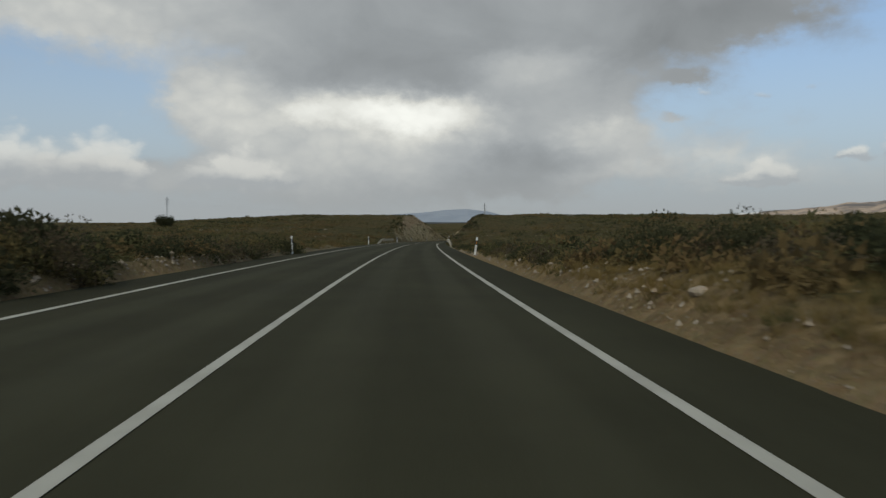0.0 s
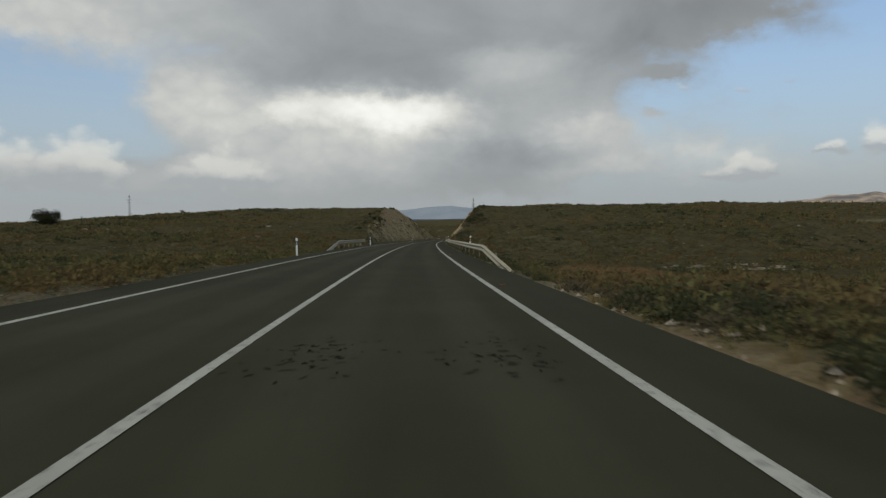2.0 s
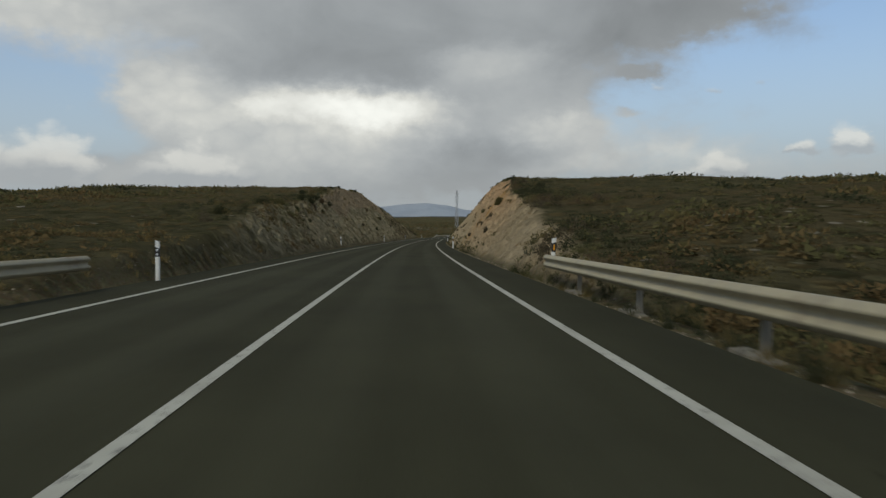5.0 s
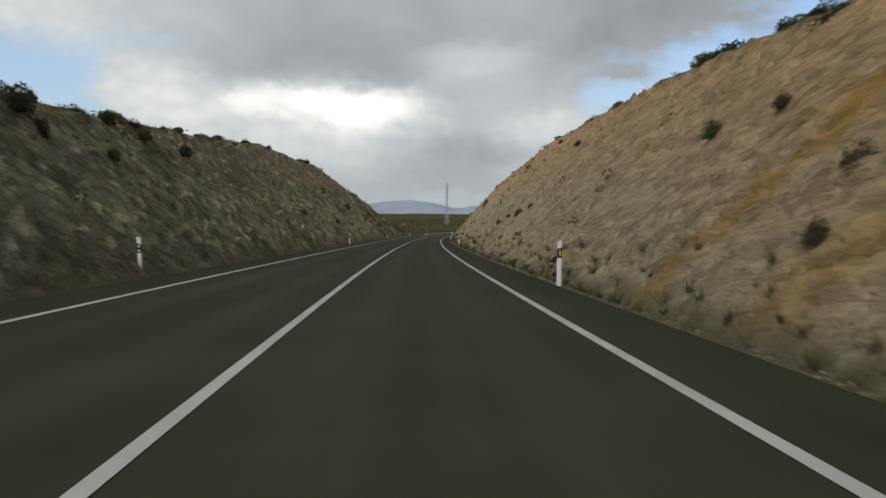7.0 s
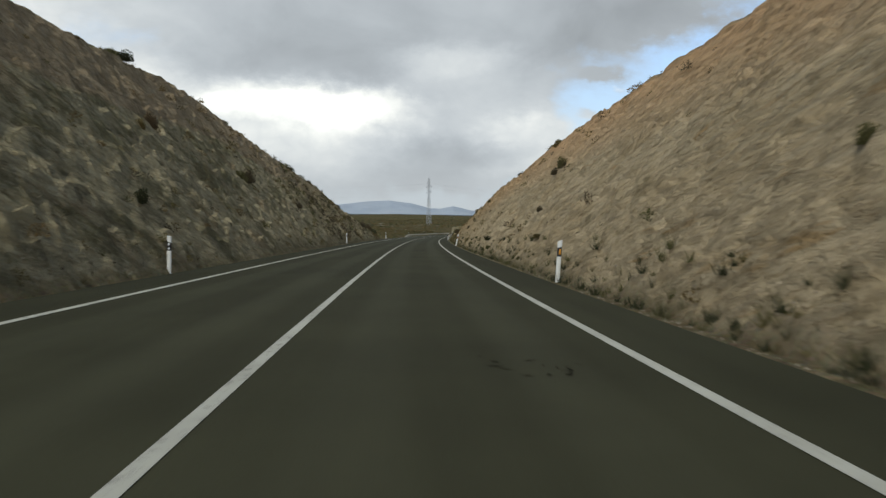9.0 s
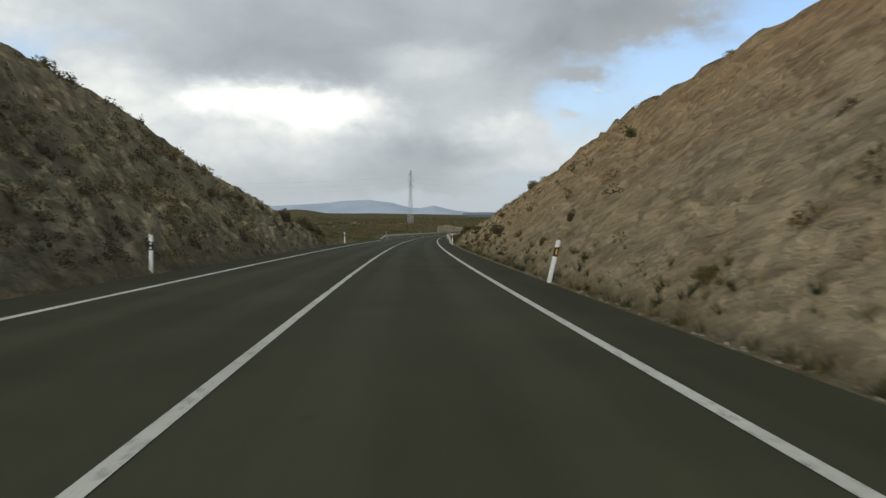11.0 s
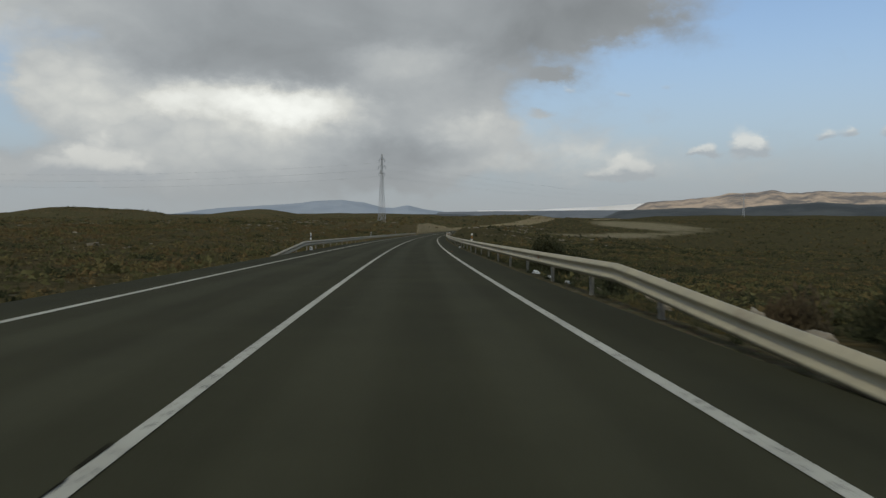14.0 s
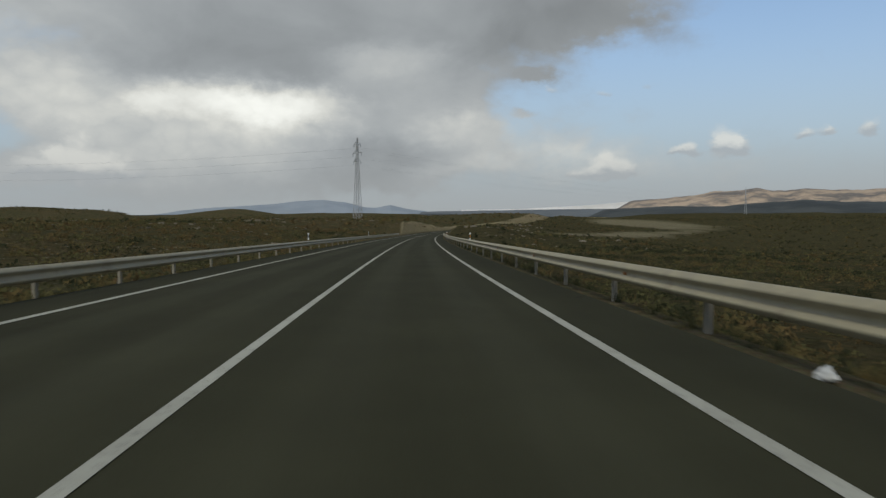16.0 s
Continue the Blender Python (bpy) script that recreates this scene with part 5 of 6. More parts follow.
def make_delineator(side, height=1.02, short=False):
    """A white plastic marker post with a slanted black band and its reflectors. It faces -y."""
    ob = new("delineator_post")
    w, d = (0.10 if short else 0.112), 0.075
    band0, band1 = height - (0.33 if short else 0.40), height - (0.11 if short else 0.17)
    sl = 0.35 * (1 if side > 0 else -1)
    plan = post_outline(w, d)
    bm = bmesh.new()
    prism(bm, plan, -0.02 if short else -0.3, band0, 0)
    part("lower_body", from_bm("lower_body", bm, WHITE), ob)
    bm = bmesh.new()
    prism(bm, [(x * 0.99, y * 0.99) for x, y in plan], band0 - 0.03, band1 + 0.03)
    part("black_band", from_bm("black_band", bm, BLACK), ob, "black plastic band")
    bm = bmesh.new()
    prism(bm, plan, band1, height, 0)
    bm.verts.ensure_lookup_table()
    for v in bm.verts:
        if v.co.z > height - 0.01:
            v.co.z += v.co.x * sl * 0.8 - abs(v.co.y) * 0.3
        elif v.co.z < band1 + 0.01:
            v.co.z += v.co.x * sl
    part("upper_body", from_bm("upper_body", bm, WHITE), ob)
    if side > 0:
        bm = bmesh.new()
        box(bm, 0.005, -d / 2 - 0.003, (band0 + band1) / 2, 0.04, 0.012, 0.13, 0.004)
        part("reflector", from_bm("reflector", bm, AMBER), ob, "amber reflector")
    else:
        for dz in (-0.055, 0.055):
            bm = bmesh.new()
            bmesh.ops.create_cone(bm, cap_ends=True, segments=14, radius1=0.031, radius2=0.027, depth=0.014,
                                  matrix=Matrix.Translation((0.0, -d / 2 - 0.004, (band0 + band1) / 2 + dz)) @ Euler((radians(90), 0, 0)).to_matrix().to_4x4())
            part("reflector", from_bm("reflector", bm, SILVER), ob, "round white reflector")
    return ob


def set_on(ob, s, u, up=0.0, lean=0.0, twist=0.0):
    p = road_at(s, u, up)
    ob.matrix_basis = pose(p.x, p.y, p.z, 0, lean, heading(s) + twist)
    return ob


GUIDES = "delineator posts along the road"
right_post, left_post = make_delineator(1), make_delineator(-1)
tagged(right_post, "white delineator post with black band and amber reflector on the verge", "delineator post", GUIDES)
tagged(left_post, "white delineator post with black band and two round reflectors", "delineator post", GUIDES)
set_on(right_post, 38.5, 4.86, -0.02, 7.0)
set_on(left_post, 41.8, -5.0, -0.02, -2.5)
for s_, u_, lean in ((-11.5, 4.9, 0), (190.8, 4.84, 0.5), (242.0, 5.0, 3.0), (291.0, 4.85, 12.0), (340.2, 4.72, -1.5)):
    p = road_at(s_, u_, -0.02)
    copy_thing(right_post, pose(p.x, p.y, p.z, 0, lean, heading(s_)))
for s_, u_, lean in ((-8.5, -5.1, 0), (92.6, -4.92, -0.5), (143.4, -4.75, 0.5), (193.0, -5.3, -1.5), (244.0, -5.1, 0.5), (293.0, -5.15, 0), (342.4, -5.1, -1.5)):
    p = road_at(s_, u_, -0.02)
    copy_thing(left_post, pose(p.x, p.y, p.z, 0, lean, heading(s_)))


PAD = make_plain("footing_concrete", (0.165, 0.145, 0.10), 0.95, vary=0.4, scale=7.0, dirt=(0.14, 0.12, 0.07), bump=0.6)
RUST_AMBER = make_plain("weathered_amber", (0.34, 0.15, 0.035), 0.5, vary=0.3, scale=20.0)


# the rolled W profile of a barrier beam: depth towards the road, height
W_BEAM = [(0.000, 0.155), (0.018, 0.150), (0.030, 0.135), (0.075, 0.105), (0.083, 0.085), (0.078, 0.065), (0.020, 0.030), (0.010, 0.0),
          (0.020, -0.030), (0.078, -0.065), (0.083, -0.085), (0.075, -0.105), (0.030, -0.135), (0.018, -0.150), (0.000, -0.155)]
BEAM_Z = 0.51


def beam_rise(s, start, full, end, fall, drop_=0.0):
    """Height of the beam's middle above the road: it dives into the ground at its ends."""
    z = BEAM_Z + drop_
    if start is not None and s < full:
        z = -0.16 + (BEAM_Z + drop_ + 0.16) * (s - start) / (full - start)
    if end is not None and s > end - fall:
        z = min(z, -0.16 + (BEAM_Z + 0.16) * (end - s) / fall)
    return z


def make_barrier(name, label, side, u, start, full, end, fall, posts_from, post_to, drop_=0.0, pads=False, marks=()):
    """A crash barrier: beams of 4 m that lap at the posts, spacers, posts of folded steel."""
    rail = new(name)
    tagged(rail, label, "crash barrier", "crash barriers")
    s_ = start
    while s_ < end - 0.1:
        nxt = min(s_ + 4.0, end)
        bm = bmesh.new()
        loops = []
        n = 5
        for i in range(n):
            a = s_ - 0.0 + (nxt - s_ + 0.16) * i / (n - 1)
            z = beam_rise(a, start if full else None, full or start, end if fall else None, fall or 1.0, drop_)
            front, back = [], []
            for dpt, hz in W_BEAM:
                lap = 0.003 * (i / (n - 1))
                p = road_at(a, u - side * (dpt + lap), z + hz)
                q = road_at(a, u - side * (dpt + lap - 0.006), z + hz)
                front.append(bm.verts.new(p))
                back.append(bm.verts.new(q))
            loops.append((front, back))
        for (f0, b0), (f1, b1) in zip(loops, loops[1:]):
            for k in range(len(W_BEAM) - 1):
                bm.faces.new((f0[k], f0[k + 1], f1[k + 1], f1[k]))
                bm.faces.new((b0[k], b1[k], b1[k + 1], b0[k + 1]))
            bm.faces.new((f0[0], f1[0], b1[0], b0[0]))
            bm.faces.new((f0[-1], b0[-1], b1[-1], f1[-1]))
        bmesh.ops.recalc_face_normals(bm, faces=bm.faces[:])
        part("beam", from_bm("beam", bm, STEEL, True), rail)
        s_ = nxt
    # folded posts and the spacers that hold the beam
    bm = bmesh.new()
    for dx, dy, sx, sy in ((0, 0.0, 0.006, 0.12), (0.03, 0.057, 0.06, 0.006), (0.03, -0.057, 0.06, 0.006), (0.057, 0.047, 0.006, 0.025), (0.057, -0.047, 0.006, 0.025)):
        box(bm, dx, dy, 0.12, sx, sy, 1.0)
    post_me = from_bm("post", bm, ZINC)
    bm = bmesh.new()
    box(bm, -0.075, 0, BEAM_Z, 0.13, 0.10, 0.07, 0.008)
    box(bm, -0.015, 0, BEAM_Z, 0.012, 0.14, 0.20, 0.003)
    spacer_me = from_bm("spacer", bm, ZINC)
    bm = bmesh.new()
    bmesh.ops.create_uvsphere(bm, u_segments=8, v_segments=5, radius=0.022, matrix=Matrix.Translation((-0.135, 0, BEAM_Z)) @ Matrix.Diagonal((0.5, 1, 1, 1)))
    bolt_me = from_bm("bolt", bm, ZINC)
    # a ragged concrete pad round the foot of each post
    bm = bmesh.new()
    box(bm, -0.10, 0.05, -0.04, 0.24, 0.56, 0.09, 0.03)
    box(bm, -0.06, -0.30, -0.05, 0.18, 0.36, 0.09, 0.03)
    pad_me = from_bm("footing", bm, PAD)
    bm = bmesh.new()
    box(bm, -0.055, 0, BEAM_Z + 0.002, 0.02, 0.11, 0.05, 0.006)
    amber_me = from_bm("reflector", bm, RUST_AMBER)
    a = posts_from
    while a < post_to:
        z = beam_rise(a, start if full else None, full or start, end if fall else None, fall or 1.0, drop_)
        if z > 0.22:
            p = road_at(a, u + side * 0.14, z - BEAM_Z)
            for nm, me in (("post", post_me), ("spacer", spacer_me), ("bolt", bolt_me)) + ((("footing", pad_me),) if pads else ()):
                ob = part(nm, me, rail)
                foot = 0.0 if nm != "footing" else BEAM_Z - z
                ob.matrix_basis = pose(p.x, p.y, p.z + foot, 0, 0, heading(a) + (0 if side > 0 else 180))
        a += 4.0
    for a in marks:
        z = beam_rise(a, start if full else None, full or start, end if fall else None, fall or 1.0, drop_)
        p = road_at(a, u + side * 0.02, z - BEAM_Z)
        ob = part("reflector", amber_me, rail, "weathered amber reflector in the beam")
        ob.matrix_basis = pose(p.x, p.y, p.z, 0, 0, heading(a) + (0 if side > 0 else 180))
    return rail


make_barrier("crash_barrier", "weathered cream-grey steel crash barrier with folded posts beside the embankment", 1, 4.88, 72.4, 82.9, 142.0, 0.0, 79.3, 142.2, 0.0, True, (82.95,))
make_barrier("crash_barrier", "short steel crash barrier with ramped end beside the opposite lane", -1, -5.12, 107.0, 115.0, 140.0, 0.0, 112.5, 140.2, 0.05)
make_barrier("crash_barrier", "long weathered steel crash barrier above the valley side", 1, 4.86, 348.5, 359.5, 560.0, 0.0, 354.0, 560, 0.0, False, (366.9, 374.9, 383.4, 391.6, 400.1, 408.7, 417.2, 425.7))
make_barrier("crash_barrier", "long steel crash barrier with ramped end beside the opposite lane", -1, -5.1, 383.0, 393.5, 560.0, 0.0, 387.5, 560, -0.10)

# short markers clamped on top of the barriers
cap_r, cap_l = make_delineator(1, 0.43, True), make_delineator(-1, 0.43, True)
tagged(cap_r, "short white and black marker with amber reflector atop the barrier", "delineator", GUIDES)
tagged(cap_l, "short white and black marker with round reflectors atop the barrier", "delineator", GUIDES)
TOP = BEAM_Z + 0.15
set_on(cap_r, 92.7, 4.94, TOP - 0.02, 4.0)
set_on(cap_l, 396.8, -5.2, TOP - 0.02, 0.0)
for s_ in (141.5, 391.9, 442.0, 491.0):
    p = road_at(s_, 4.92, TOP - 0.02)
    copy_thing(cap_r, pose(p.x, p.y, p.z, 0, 3.0, heading(s_)))
for s_ in (446.0, 496.0):
    p = road_at(s_, -5.2, TOP - 0.02)
    copy_thing(cap_l, pose(p.x, p.y, p.z, 0, 0, heading(s_)))

# a small distance block under the far barrier
block = new("distance_marker")
tagged(block, "small white concrete distance block with a dark mark", "distance marker")
bm = bmesh.new()
box(bm, 0, 0, 0.09, 0.17, 0.10, 0.26, 0.018)
part("block", from_bm("block", bm, WHITE), block)
bm = bmesh.new()
box(bm, 0.0, -0.051, 0.12, 0.035, 0.006, 0.09, 0.002)
part("mark", from_bm("mark", bm, BLACK), block, "black painted mark")
set_on(block, 394.6, -4.86, 0.0)

# ---- utility marker: a dark square plate on two thin poles ----
sign = new("utility_marker")
tagged(sign, "small dark square plate on two thin leaning poles above the bushes", "sign")
bm = bmesh.new()
box(bm, 0, 0, 0, 0.22, 0.025, 0.22, 0.012)
ob = part("plate", from_bm("plate", bm, BLACK), sign)
ob.matrix_basis = pose(0, 0, 2.35)
bm = bmesh.new()
box(bm, 0.045, -0.015, 0, 0.09, 0.006, 0.15, 0.002)
ob = part("pale_stripe", from_bm("pale_stripe", bm, SILVER), sign, "pale worn stripe")
ob.matrix_basis = pose(0, 0, 2.35)
for dx in (-0.06, 0.10):
    bm = bmesh.new()
    bmesh.ops.create_cone(bm, cap_ends=True, segments=8, radius1=0.022, radius2=0.018, depth=2.7)
    ob = part("pole", from_bm("pole", bm, SILVER), sign)
    ob.matrix_basis = pose(dx, 0.025, 1.0, 0, 2.0 if dx < 0 else -1.5, 0)
p = ground_at(347.3, 9.8)
sign.matrix_basis = pose(p.x, p.y, road_at(347.3, 9.8).z + 0.48, 0, 0, heading(347))

# ---- stones, litter ----
def rock_mesh(seed, mat=STONE, cuts=2):
    bm = bmesh.new()
    bmesh.ops.create_icosphere(bm, subdivisions=cuts, radius=1.0)
    off = seed * 3.7
    for v in bm.verts:
        n = noise.noise(v.co * 1.3 + Vector((off, 0, 0))) * 0.45 + noise.noise(v.co * 3.1 + Vector((0, off, 0))) * 0.15
        v.co *= 1 + n
        v.co.z *= 0.62
    return from_bm("rock", bm, mat)


ROCKS = [rock_mesh(i) for i in range(6)]
r1 = random.Random(5)
for i in range(46):
    zone = i % 3
    if zone == 0:
        s_, u_, w_ = r1.uniform(2, 46), r1.uniform(5.2, 6.6), r1.uniform(0.05, 0.12)
    elif zone == 1:
        s_, u_, w_ = r1.uniform(312, 350), r1.uniform(5.5, 8.5), r1.uniform(0.06, 0.16)
    else:
        s_, u_, w_ = r1.uniform(10, 130), r1.choice((-1, 1)) * r1.uniform(5.4, 9.0), r1.uniform(0.05, 0.13)
    ob = tagged(new("rock", ROCKS[i % 6]), "pale broken limestone rock on the verge", "rock", "loose rocks")
    p = ground_at(s_, u_)
    ob.matrix_basis = pose(p.x, p.y, p.z + w_ * 0.15, r1.uniform(-20, 20), r1.uniform(-20, 20), r1.uniform(0, 360))
    ob.scale = (w_, w_ * r1.uniform(0.7, 1.2), w_ * r1.uniform(0.7, 1.1))


LEDGES = [rock_mesh(i + 9, LEDGE, 3) for i in range(3)]
BOULDERS = ((366.8, 8.0, 0.42, 0.20), (361.6, 8.1, 0.24, 0.24), (359.2, 7.9, 0.28, 0.16), (372.6, 7.8, 0.2, 0.15), (357.6, 7.2, 0.18, 0.12), (345.0, 6.6, 0.30, 0.26), (355.0, 6.8, 0.16, 0.1), (364.2, 7.2, 0.18, 0.12), (358.2, 8.6, 0.2, 0.12), (360.4, 7.4, 0.15, 0.1))
for i, (s_, u_, w_, h_) in enumerate(BOULDERS):
    ob = tagged(new("boulder", LEDGES[i % 3]), "pale weathered limestone boulder among the bushes", "boulder", "boulders by the barrier")
    p = ground_at(s_, u_)
    ob.matrix_basis = pose(p.x, p.y, p.z + h_ * 0.3, 8 * i - 20, 6, 70 * i)
    ob.scale = (w_, w_ * 0.7, h_ * 1.5)


def pebbles(name, label, count, s0, s1, u_of, size, seed):
    """Small stones joined into one mesh."""
    r = np.random.RandomState(seed)
    s = r.uniform(s0, s1, count)
    u = u_of(s, r)
    p, _, _ = drop(s, u, 0.0)
    base = np.array([(1, 0, 0), (-1, 0, 0), (0, 1, 0), (0, -1, 0), (0, 0, 0.8), (0, 0, -0.8)], float)
    tri = np.array([(0, 2, 4), (2, 1, 4), (1, 3, 4), (3, 0, 4), (2, 0, 5), (1, 2, 5), (3, 1, 5), (0, 3, 5)])
    w = size * r.uniform(0.4, 1.6, (count, 1, 1)) * r.uniform(0.6, 1.3, (count, 6, 1))
    a = r.uniform(0, 6.283, count)
    x = base[None, :, 0] * np.cos(a)[:, None] - base[None, :, 1] * np.sin(a)[:, None]
    y = base[None, :, 0] * np.sin(a)[:, None] + base[None, :, 1] * np.cos(a)[:, None]
    v = np.stack([x, y, np.repeat(base[None, :, 2], count, 0)], -1) * w + p[:, None]
    f = (tri[None] + (np.arange(count) * 6)[:, None, None]).reshape(-1, 3)
    return tagged(new(name, fast_mesh(name, v.reshape(-1, 3), f, [STONE])), label, "gravel", kind="stuff")


pebbles("gravel", "pale loose stones along the crumbling asphalt edge", 1600, -10, 170, lambda s, r: 4.78 + np.abs(r.normal(size=len(s))) * 0.3, 0.018, 51)
pebbles("gravel", "pale loose stones along the crumbling asphalt edge", 2000, -10, 170, lambda s, r: -5.0 - np.abs(r.normal(size=len(s))) * 0.25, 0.018, 52)
pebbles("gravel", "stones fallen from the cutting along its foot", 2600, 160, 350, lambda s, r: 4.85 + np.abs(r.normal(size=len(s))) * 0.35, 0.016, 53)
pebbles("gravel", "stones fallen from the cutting along its foot", 2200, 160, 380, lambda s, r: -5.05 - np.abs(r.normal(size=len(s))) * 0.35, 0.016, 54)
pebbles("gravel", "broken stones over the low bank", 300, 0, 48, lambda s, r: 5.3 + r.uniform(0, 1.6, len(s)), 0.04, 55)
pebbles("gravel", "broken stones over the end of the bank", 900, 310, 352, lambda s, r: 5.4 + r.uniform(0, 4.5, len(s)), 0.035, 56)


pebbles("gravel", "pale stones in the earth of the low bank", 260, 2, 66, lambda s, r: 4.85 + r.uniform(0, 1, len(s)) ** 1.5 * 1.1, 0.055, 61)
pebbles("gravel", "pale and reddish stones on the bank below the scrub", 260, 8, 30, lambda s, r: -5.15 - r.uniform(0, 1, len(s)) ** 1.3 * 1.3, 0.06, 62)


def outcrops(label, count, s0, s1, u_of, size, seed):
    """Flat broken ledges of rock, gathered in patches."""
    r = np.random.RandomState(seed)
    s = r.uniform(s0, s1, count * 4)
    u = u_of(s, r)
    p, _, _ = drop(s, u, 0.02)
    patch = fractal(p[:, 0] / 16.0, p[:, 1] / 9.0, 3.0 + 0 * s, 3)
    p = p[np.argsort(-patch + r.uniform(0, 0.08, len(s)))[:count]]
    base = np.array([(math.cos(a), math.sin(a), z) for z, n in ((-0.5, 0), (0.5, 0.4)) for a in np.arange(6) * 1.047 + n])
    faces = [(k, (k + 1) % 6, 6 + (k + 1) % 6, 6 + k) for k in range(6)] + [(6, 7, 8, 9), (6, 9, 10, 11)]
    w = size * (0.35 + r.pareto(3.0, (count, 1, 1)).clip(0, 1.6)) * r.uniform(0.6, 1.25, (count, 12, 1))
    a = r.uniform(0, 6.283, count)
    x = base[None, :, 0] * np.cos(a)[:, None] - base[None, :, 1] * np.sin(a)[:, None] * 0.6
    y = base[None, :, 0] * np.sin(a)[:, None] + base[None, :, 1] * np.cos(a)[:, None] * 0.6
    v = np.stack([x, y, np.repeat(base[None, :, 2], count, 0) * 0.75], -1) * w + p[:, None]
    f = (np.array(faces)[None] + (np.arange(count) * 12)[:, None, None]).reshape(-1, 4)
    return tagged(new("outcrop", fast_mesh("outcrop", v.reshape(-1, 3), f, [LEDGE])), label, "rock outcrop", kind="stuff")


outcrops("pale flat rocks showing through the scrub on the hillside", 900, 395, 700, lambda s, r: -14.0 - r.uniform(0, 1, len(s)) ** 1.2 * 130, 0.34, 57)
outcrops("pale rock ledges along the brow of the hillside", 240, 545, 640, lambda s, r: -34.0 - (s - 545) * 0.12 - r.uniform(0, 1, len(s)) * 16, 0.5, 63)
outcrops("pale flat rocks showing through the scrub beyond the second cutting", 260, 560, 800, lambda s, r: 9.0 + r.uniform(0, 1, len(s)) ** 1.3 * 60, 0.6, 58)
outcrops("pale flat rocks showing through the scrub on the slope", 110, 50, 165, lambda s, r: r.choice((-1, 1), len(s)) * (11.0 + r.uniform(0, 1, len(s)) * 60), 0.3, 59)


outcrops("pale stones above the bare orange soil", 70, 98, 132, lambda s, r: 17.0 + (s - 98) * 0.25 + r.uniform(0, 1, len(s)) * 12, 0.26, 60)


def crumpled(name, seed, w, h, mat):
    """A crumpled plastic bag."""
    bm = bmesh.new()
    bmesh.ops.create_icosphere(bm, subdivisions=3, radius=1.0)
    o = Vector((seed * 5.1, seed, 0))
    for v in bm.verts:
        k = 1 + noise.noise(v.co * 1.6 + o) * 0.5 + abs(noise.noise(v.co * 4.0 + o)) * 0.35
        v.co = Vector((v.co.x * w * k, v.co.y * w * 0.75 * k, max(v.co.z, -0.35) * h * k))
    return from_bm(name, bm, mat)


for i, (s_, u_, w_, h_) in enumerate(((369.9, 5.25, 0.10, 0.07), (367.9, 5.3, 0.1, 0.05), (366.6, 5.5, 0.1, 0.05), (403.1, 4.78, 0.075, 0.07))):
    ob = tagged(new("plastic_bag", crumpled("plastic_bag", i + 1, w_, h_, LITTER)), "crumpled white plastic litter lying by the barrier", "litter", "roadside litter")
    p = ground_at(s_, u_) if abs(u_) > 4.8 else road_at(s_, u_)
    ob.matrix_basis = pose(p.x, p.y, p.z + h_ * 0.3, 0, 0, 40 * i)
for s_, u_ in ((91.8, 3.76), (66.3, 3.8), (391.7, 3.78)):
    bm = bmesh.new()
    box(bm, 0, 0, 0.010, 0.12, 0.05, 0.02, 0.006)
    box(bm, 0.04, 0.035, 0.008, 0.05, 0.03, 0.016, 0.005)
    ob = tagged(new("plastic_shard", from_bm("plastic_shard", bm, RED)), "broken red plastic lamp shard on the road shoulder", "debris")
    p = road_at(s_, u_)
    ob.matrix_basis = pose(p.x, p.y, p.z + 0.002, 0, 0, 25)


# ---- pylons and cables ----
def strut(bm, a, b, r):
    a, b = Vector(a), Vector(b)
    d = b - a
    m = Matrix.Translation((a + b) / 2) @ d.to_track_quat("Z", "Y").to_matrix().to_4x4()
    bmesh.ops.create_cone(bm, cap_ends=False, segments=4, radius1=r, radius2=r, depth=d.length, matrix=m)


ARM_LEVELS = (0.72, 0.82, 0.92)


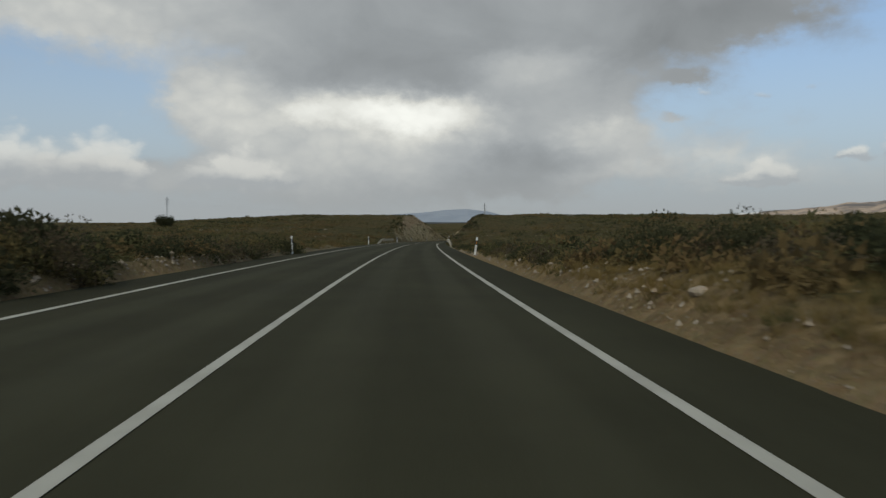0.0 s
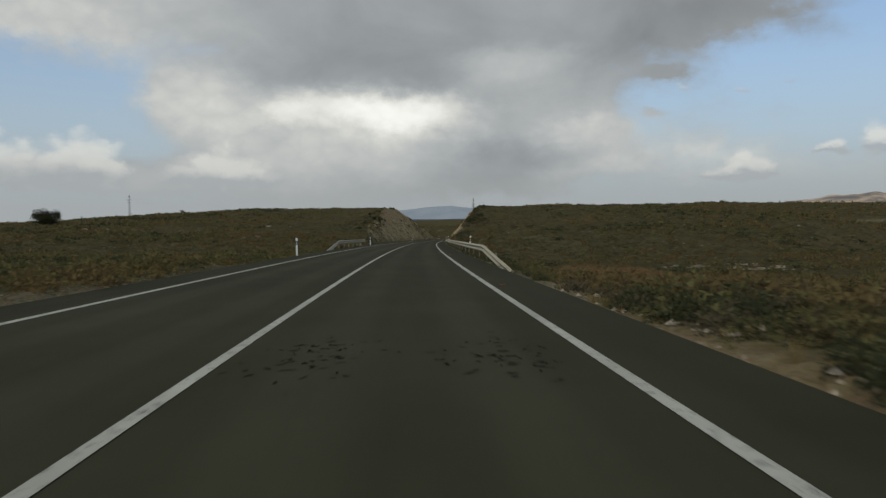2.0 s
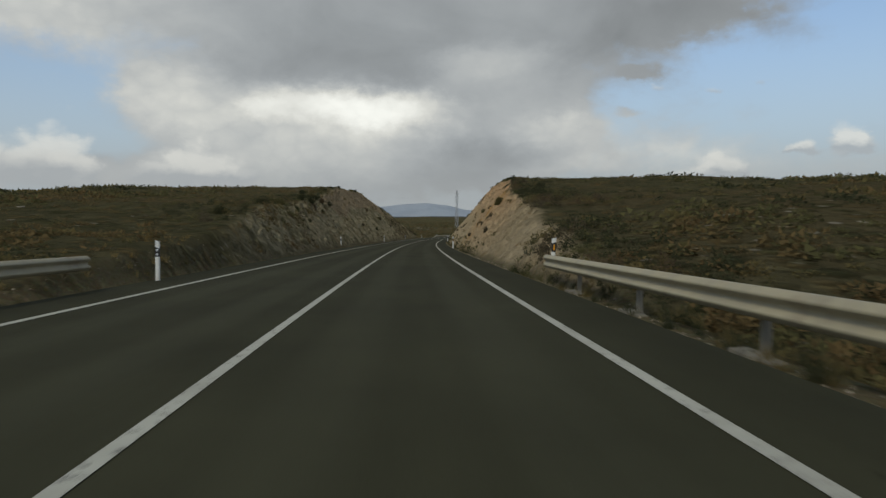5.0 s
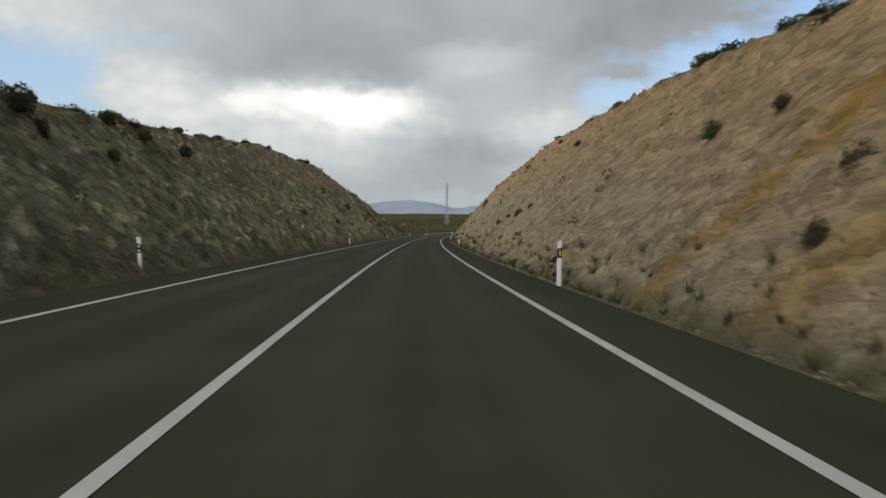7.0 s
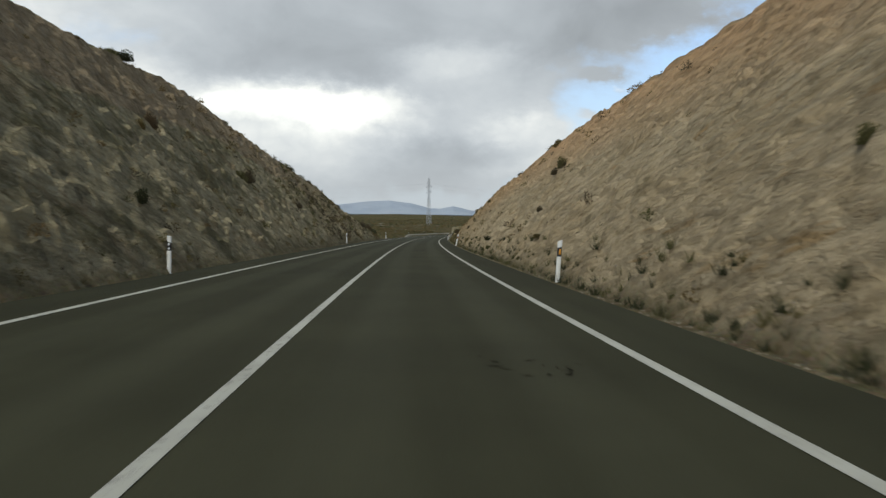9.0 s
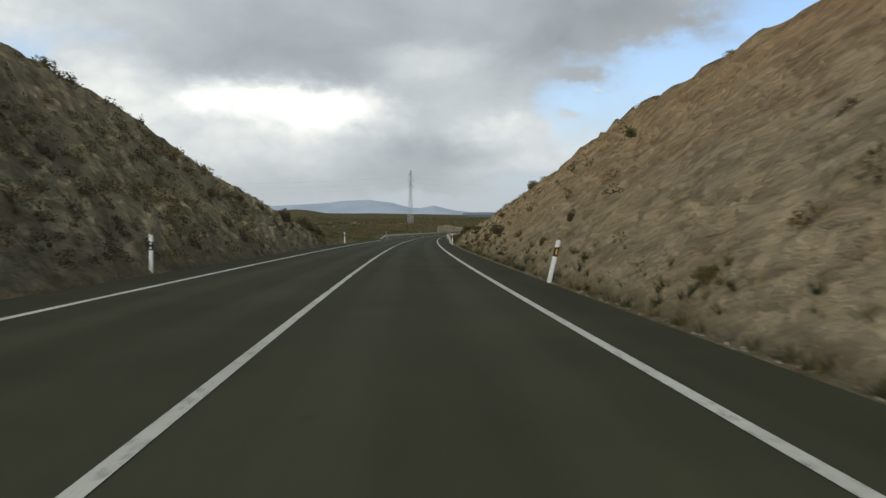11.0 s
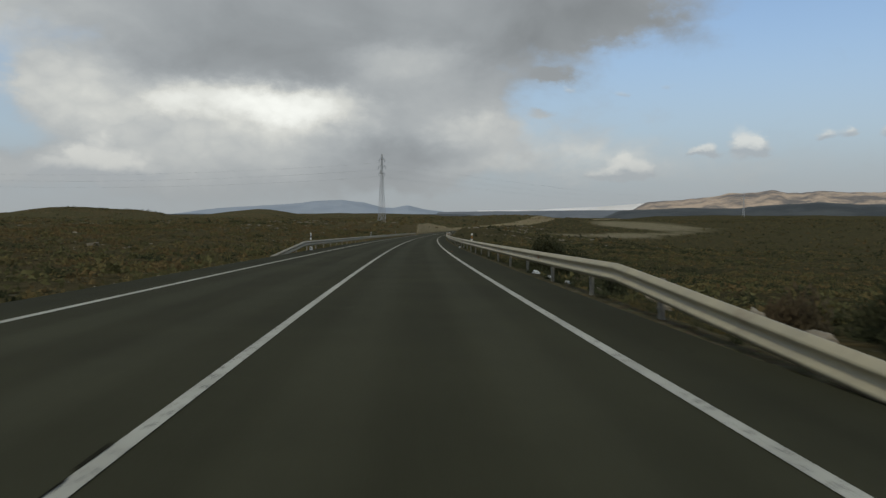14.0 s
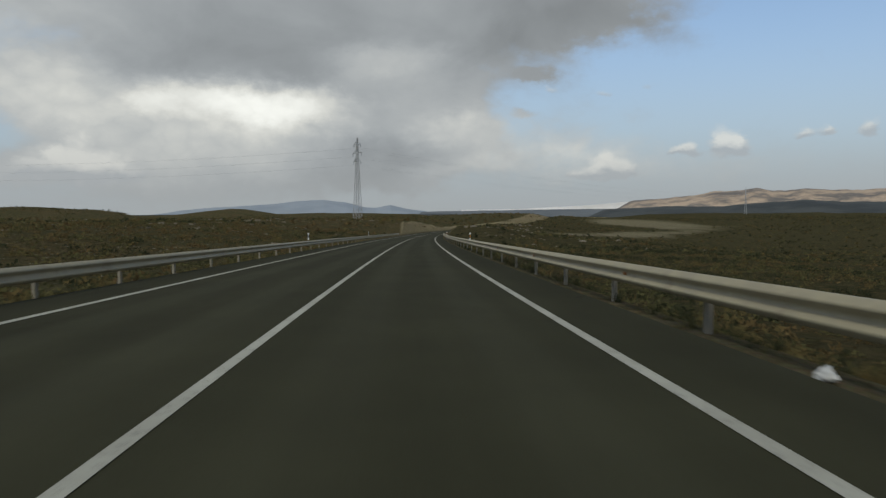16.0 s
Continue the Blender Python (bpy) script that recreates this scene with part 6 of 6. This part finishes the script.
def make_pylon(height):
    ob = new("pylon")
    tagged(ob, "grey lattice steel electricity pylon standing in the scrubland", "pylon", "electricity pylons")

    def half(z):
        return 1.1 * (1 - z / (0.68 * height)) + 0.42 * z / (0.68 * height) if z < 0.68 * height else 0.42 - 0.25 * (z / height - 0.68) / 0.32

    levels = [0.0]
    while levels[-1] < height:
        levels.append(min(height, levels[-1] + max(1.0, half(levels[-1]) * 1.7)))
    corners = ((1, 1), (-1, 1), (-1, -1), (1, -1))
    for cx, cy in corners:
        bm = bmesh.new()
        for z0, z1 in zip(levels, levels[1:]):
            strut(bm, (cx * half(z0), cy * half(z0), z0 - (0.5 if z0 == 0 else 0)), (cx * half(z1), cy * half(z1), z1), 0.07)
        part("leg", from_bm("leg", bm, PYLON), ob)
    for k in range(4):
        (ax, ay), (bx, by) = corners[k], corners[(k + 1) % 4]
        bm = bmesh.new()
        for n, (z0, z1) in enumerate(zip(levels, levels[1:])):
            h0, h1 = half(z0), half(z1)
            strut(bm, (ax * h0, ay * h0, z0), (bx * h1, by * h1, z1), 0.03)
            strut(bm, (bx * h0, by * h0, z0), (ax * h1, ay * h1, z1), 0.03)
            strut(bm, (ax * h1, ay * h1, z1), (bx * h1, by * h1, z1), 0.03)
        part("bracing", from_bm("bracing", bm, PYLON), ob)
    for i, lv in enumerate(ARM_LEVELS):
        for sd in (-1, 1):
            z, reach = lv * height, (2.3, 2.7, 2.1)[i]
            bm = bmesh.new()
            for cy in (-1, 1):
                strut(bm, (sd * half(z), cy * half(z), z), (sd * reach, 0, z), 0.06)
                strut(bm, (sd * half(z), cy * half(z), z + 0.9), (sd * reach, 0, z), 0.05)
            arm = part("crossarm", from_bm("crossarm", bm, PYLON), ob)
            bm = bmesh.new()
            for q in range(6):
                bmesh.ops.create_cone(bm, cap_ends=True, segments=8, radius1=0.12, radius2=0.05, depth=0.12, matrix=Matrix.Translation((sd * reach, 0, z - 0.12 - q * 0.16)))
            part("insulator", from_bm("insulator", bm, GLASSY), arm, "dark glass insulator string")
    return ob


PYLON_H = 26.0
SPOTS = [(-232.0, 760.0, 24.8), (70.4, 629.8, 17.5), (514.0, 1052.0, 21.0)]
first = make_pylon(PYLON_H)
towers = []
for i, (px_, py_, top) in enumerate(SPOTS):
    turn = math.degrees(math.atan2(SPOTS[min(i + 1, 2)][1] - SPOTS[max(i - 1, 0)][1], SPOTS[min(i + 1, 2)][0] - SPOTS[max(i - 1, 0)][0])) + 90
    m = pose(px_, py_, top - PYLON_H, 0, 0, turn)
    if i == 0:
        first.matrix_basis = m
    else:
        copy_thing(first, m)
    towers.append(m)
for a, b in zip(towers, towers[1:]):
    for i, lv in enumerate(ARM_LEVELS):
        for sd in (-1, 1):
            reach = (2.3, 2.7, 2.1)[i]
            p, q = a @ Vector((sd * reach, 0, lv * PYLON_H - 1.1)), b @ Vector((sd * reach, 0, lv * PYLON_H - 1.1))
            cu = bpy.data.curves.new("power_cable", "CURVE")
            cu.dimensions, cu.bevel_depth, cu.bevel_resolution = "3D", 0.009, 0
            sp = cu.splines.new("POLY")
            sp.points.add(24)
            for k in range(25):
                f = k / 24
                sp.points[k].co = (*(p.lerp(q, f) - Vector((0, 0, 4 * 7.0 * f * (1 - f)))), 1)
            cu.materials.append(PYLON)
            tagged(new("power_cable", cu), "thin sagging power cable strung between pylons", "cable", "power cables")


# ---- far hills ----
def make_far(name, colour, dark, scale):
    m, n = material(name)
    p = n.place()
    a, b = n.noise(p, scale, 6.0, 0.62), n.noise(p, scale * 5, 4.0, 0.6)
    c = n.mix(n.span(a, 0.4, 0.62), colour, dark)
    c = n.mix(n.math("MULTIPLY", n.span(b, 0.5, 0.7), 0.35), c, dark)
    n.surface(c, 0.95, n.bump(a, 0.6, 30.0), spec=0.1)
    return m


# the haze of distance is mixed into these two base colours
HAZED_BLUE_HILL = make_far("distant_hazed_blue_hill", (0.33, 0.36, 0.39), (0.29, 0.32, 0.35), 0.004)
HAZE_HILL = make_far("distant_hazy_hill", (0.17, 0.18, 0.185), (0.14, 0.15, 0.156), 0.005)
# tan rock with sunlit and cloud-shaded patches painted into the colour
SUNLIT_TAN_HILL = make_far("distant_sunlit_tan_hill", (0.54, 0.41, 0.29), (0.19, 0.17, 0.15), 0.0062)
# cloud shade over the nearer hills is put into this dark colour
SHADED_HILL = make_far("distant_shaded_hill", (0.085, 0.09, 0.086), (0.060, 0.065, 0.064), 0.005)


def ridge(name, label, mat, dist, az0, az1, profile, depth, rough, seed, base=-40.0):
    """A far range whose crest, in degrees over the level, follows a profile of (azimuth, height)."""
    az_ = np.linspace(az0, az1, 260)
    crest = np.interp(az_, [a for a, _ in profile], [e for _, e in profile])
    crest = crest + fractal(az_ * 0.55, 0 * az_ + seed, 0 * az_, 5) * rough
    rows = np.linspace(0, 1, 22)
    A, F = np.meshgrid(radians(1) * az_, rows, indexing="ij")
    C = np.repeat(crest[:, None], len(rows), 1)
    d = dist - depth * (1 - F) * 0.9
    z = np.tan(np.radians(C)) * dist - 4.0
    lift = np.sin(F * math.pi / 2) ** 0.8
    z = base + (z - base) * lift
    spur = fractal(A * 90.0, F * 2.0, 0 * A + seed, 4) * (1 - F) * F * 4
    z = z + spur * rough * 60
    x, y = 15 + np.sin(A) * d, 200 + np.cos(A) * d
    ob = new(name, fast_mesh(name, np.stack([x, y, z], -1).reshape(-1, 3), sheet(len(az_), len(rows)), [mat], smooth=True))
    return tagged(ob, label, "backdrop", kind="structure")


ridge("backdrop_hills", "mountain range on the horizon, painted blue-grey with haze", HAZED_BLUE_HILL, 4450, -16, 16,
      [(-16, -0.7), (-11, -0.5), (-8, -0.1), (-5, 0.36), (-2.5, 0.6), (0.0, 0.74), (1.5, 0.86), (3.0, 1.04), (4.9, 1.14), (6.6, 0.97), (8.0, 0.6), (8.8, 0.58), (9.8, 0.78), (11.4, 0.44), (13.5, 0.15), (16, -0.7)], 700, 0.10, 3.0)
ridge("backdrop_hills", "low hills on the horizon with haze painted in", HAZE_HILL, 4300, 4, 40, [(4, -0.3), (8, 0.1), (12, 0.3), (17, 0.38), (22, 0.45), (27, 0.55), (34, 0.5), (44, -0.7)], 500, 0.06, 5.0)
ridge("backdrop_hills", "tan mountain range on the horizon, sun and cloud shade painted in", SUNLIT_TAN_HILL, 4400, 20, 75,
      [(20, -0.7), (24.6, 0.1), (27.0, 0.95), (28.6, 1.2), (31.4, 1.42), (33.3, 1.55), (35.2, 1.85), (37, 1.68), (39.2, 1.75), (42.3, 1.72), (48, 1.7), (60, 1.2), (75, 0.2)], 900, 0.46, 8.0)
# sunlight on the far plain, painted as a near-white colour
ridge("backdrop_hills", "thin strip of plain below the mountains, sunlight painted in as white", make_far("distant_sunlit_plain", (0.85, 0.80, 0.74), (0.70, 0.66, 0.60), 0.004), 4350, 13, 33,
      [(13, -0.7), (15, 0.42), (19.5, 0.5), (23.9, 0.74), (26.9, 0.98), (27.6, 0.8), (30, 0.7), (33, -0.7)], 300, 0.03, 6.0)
ridge("backdrop_hills", "blue foothills with cloud shade painted in", SHADED_HILL, 3300, 22, 75, [(22, -0.9), (25, 0.42), (30, 0.62), (32.8, 0.58), (34.4, 0.78), (37.8, 1.0), (39.8, 0.86), (42, 0.8), (46, 0.75), (55, 0.7), (75, 0.1)], 600, 0.12, 11.0)
ridge("backdrop_hills", "low hills beyond the plain, painted dim as if shaded", SHADED_HILL, 3000, -20, 20, [(-20, -0.9), (-12, 0.05), (-2, 0.1), (6, 0.16), (14, 0.12), (20, -0.9)], 500, 0.06, 14.0)
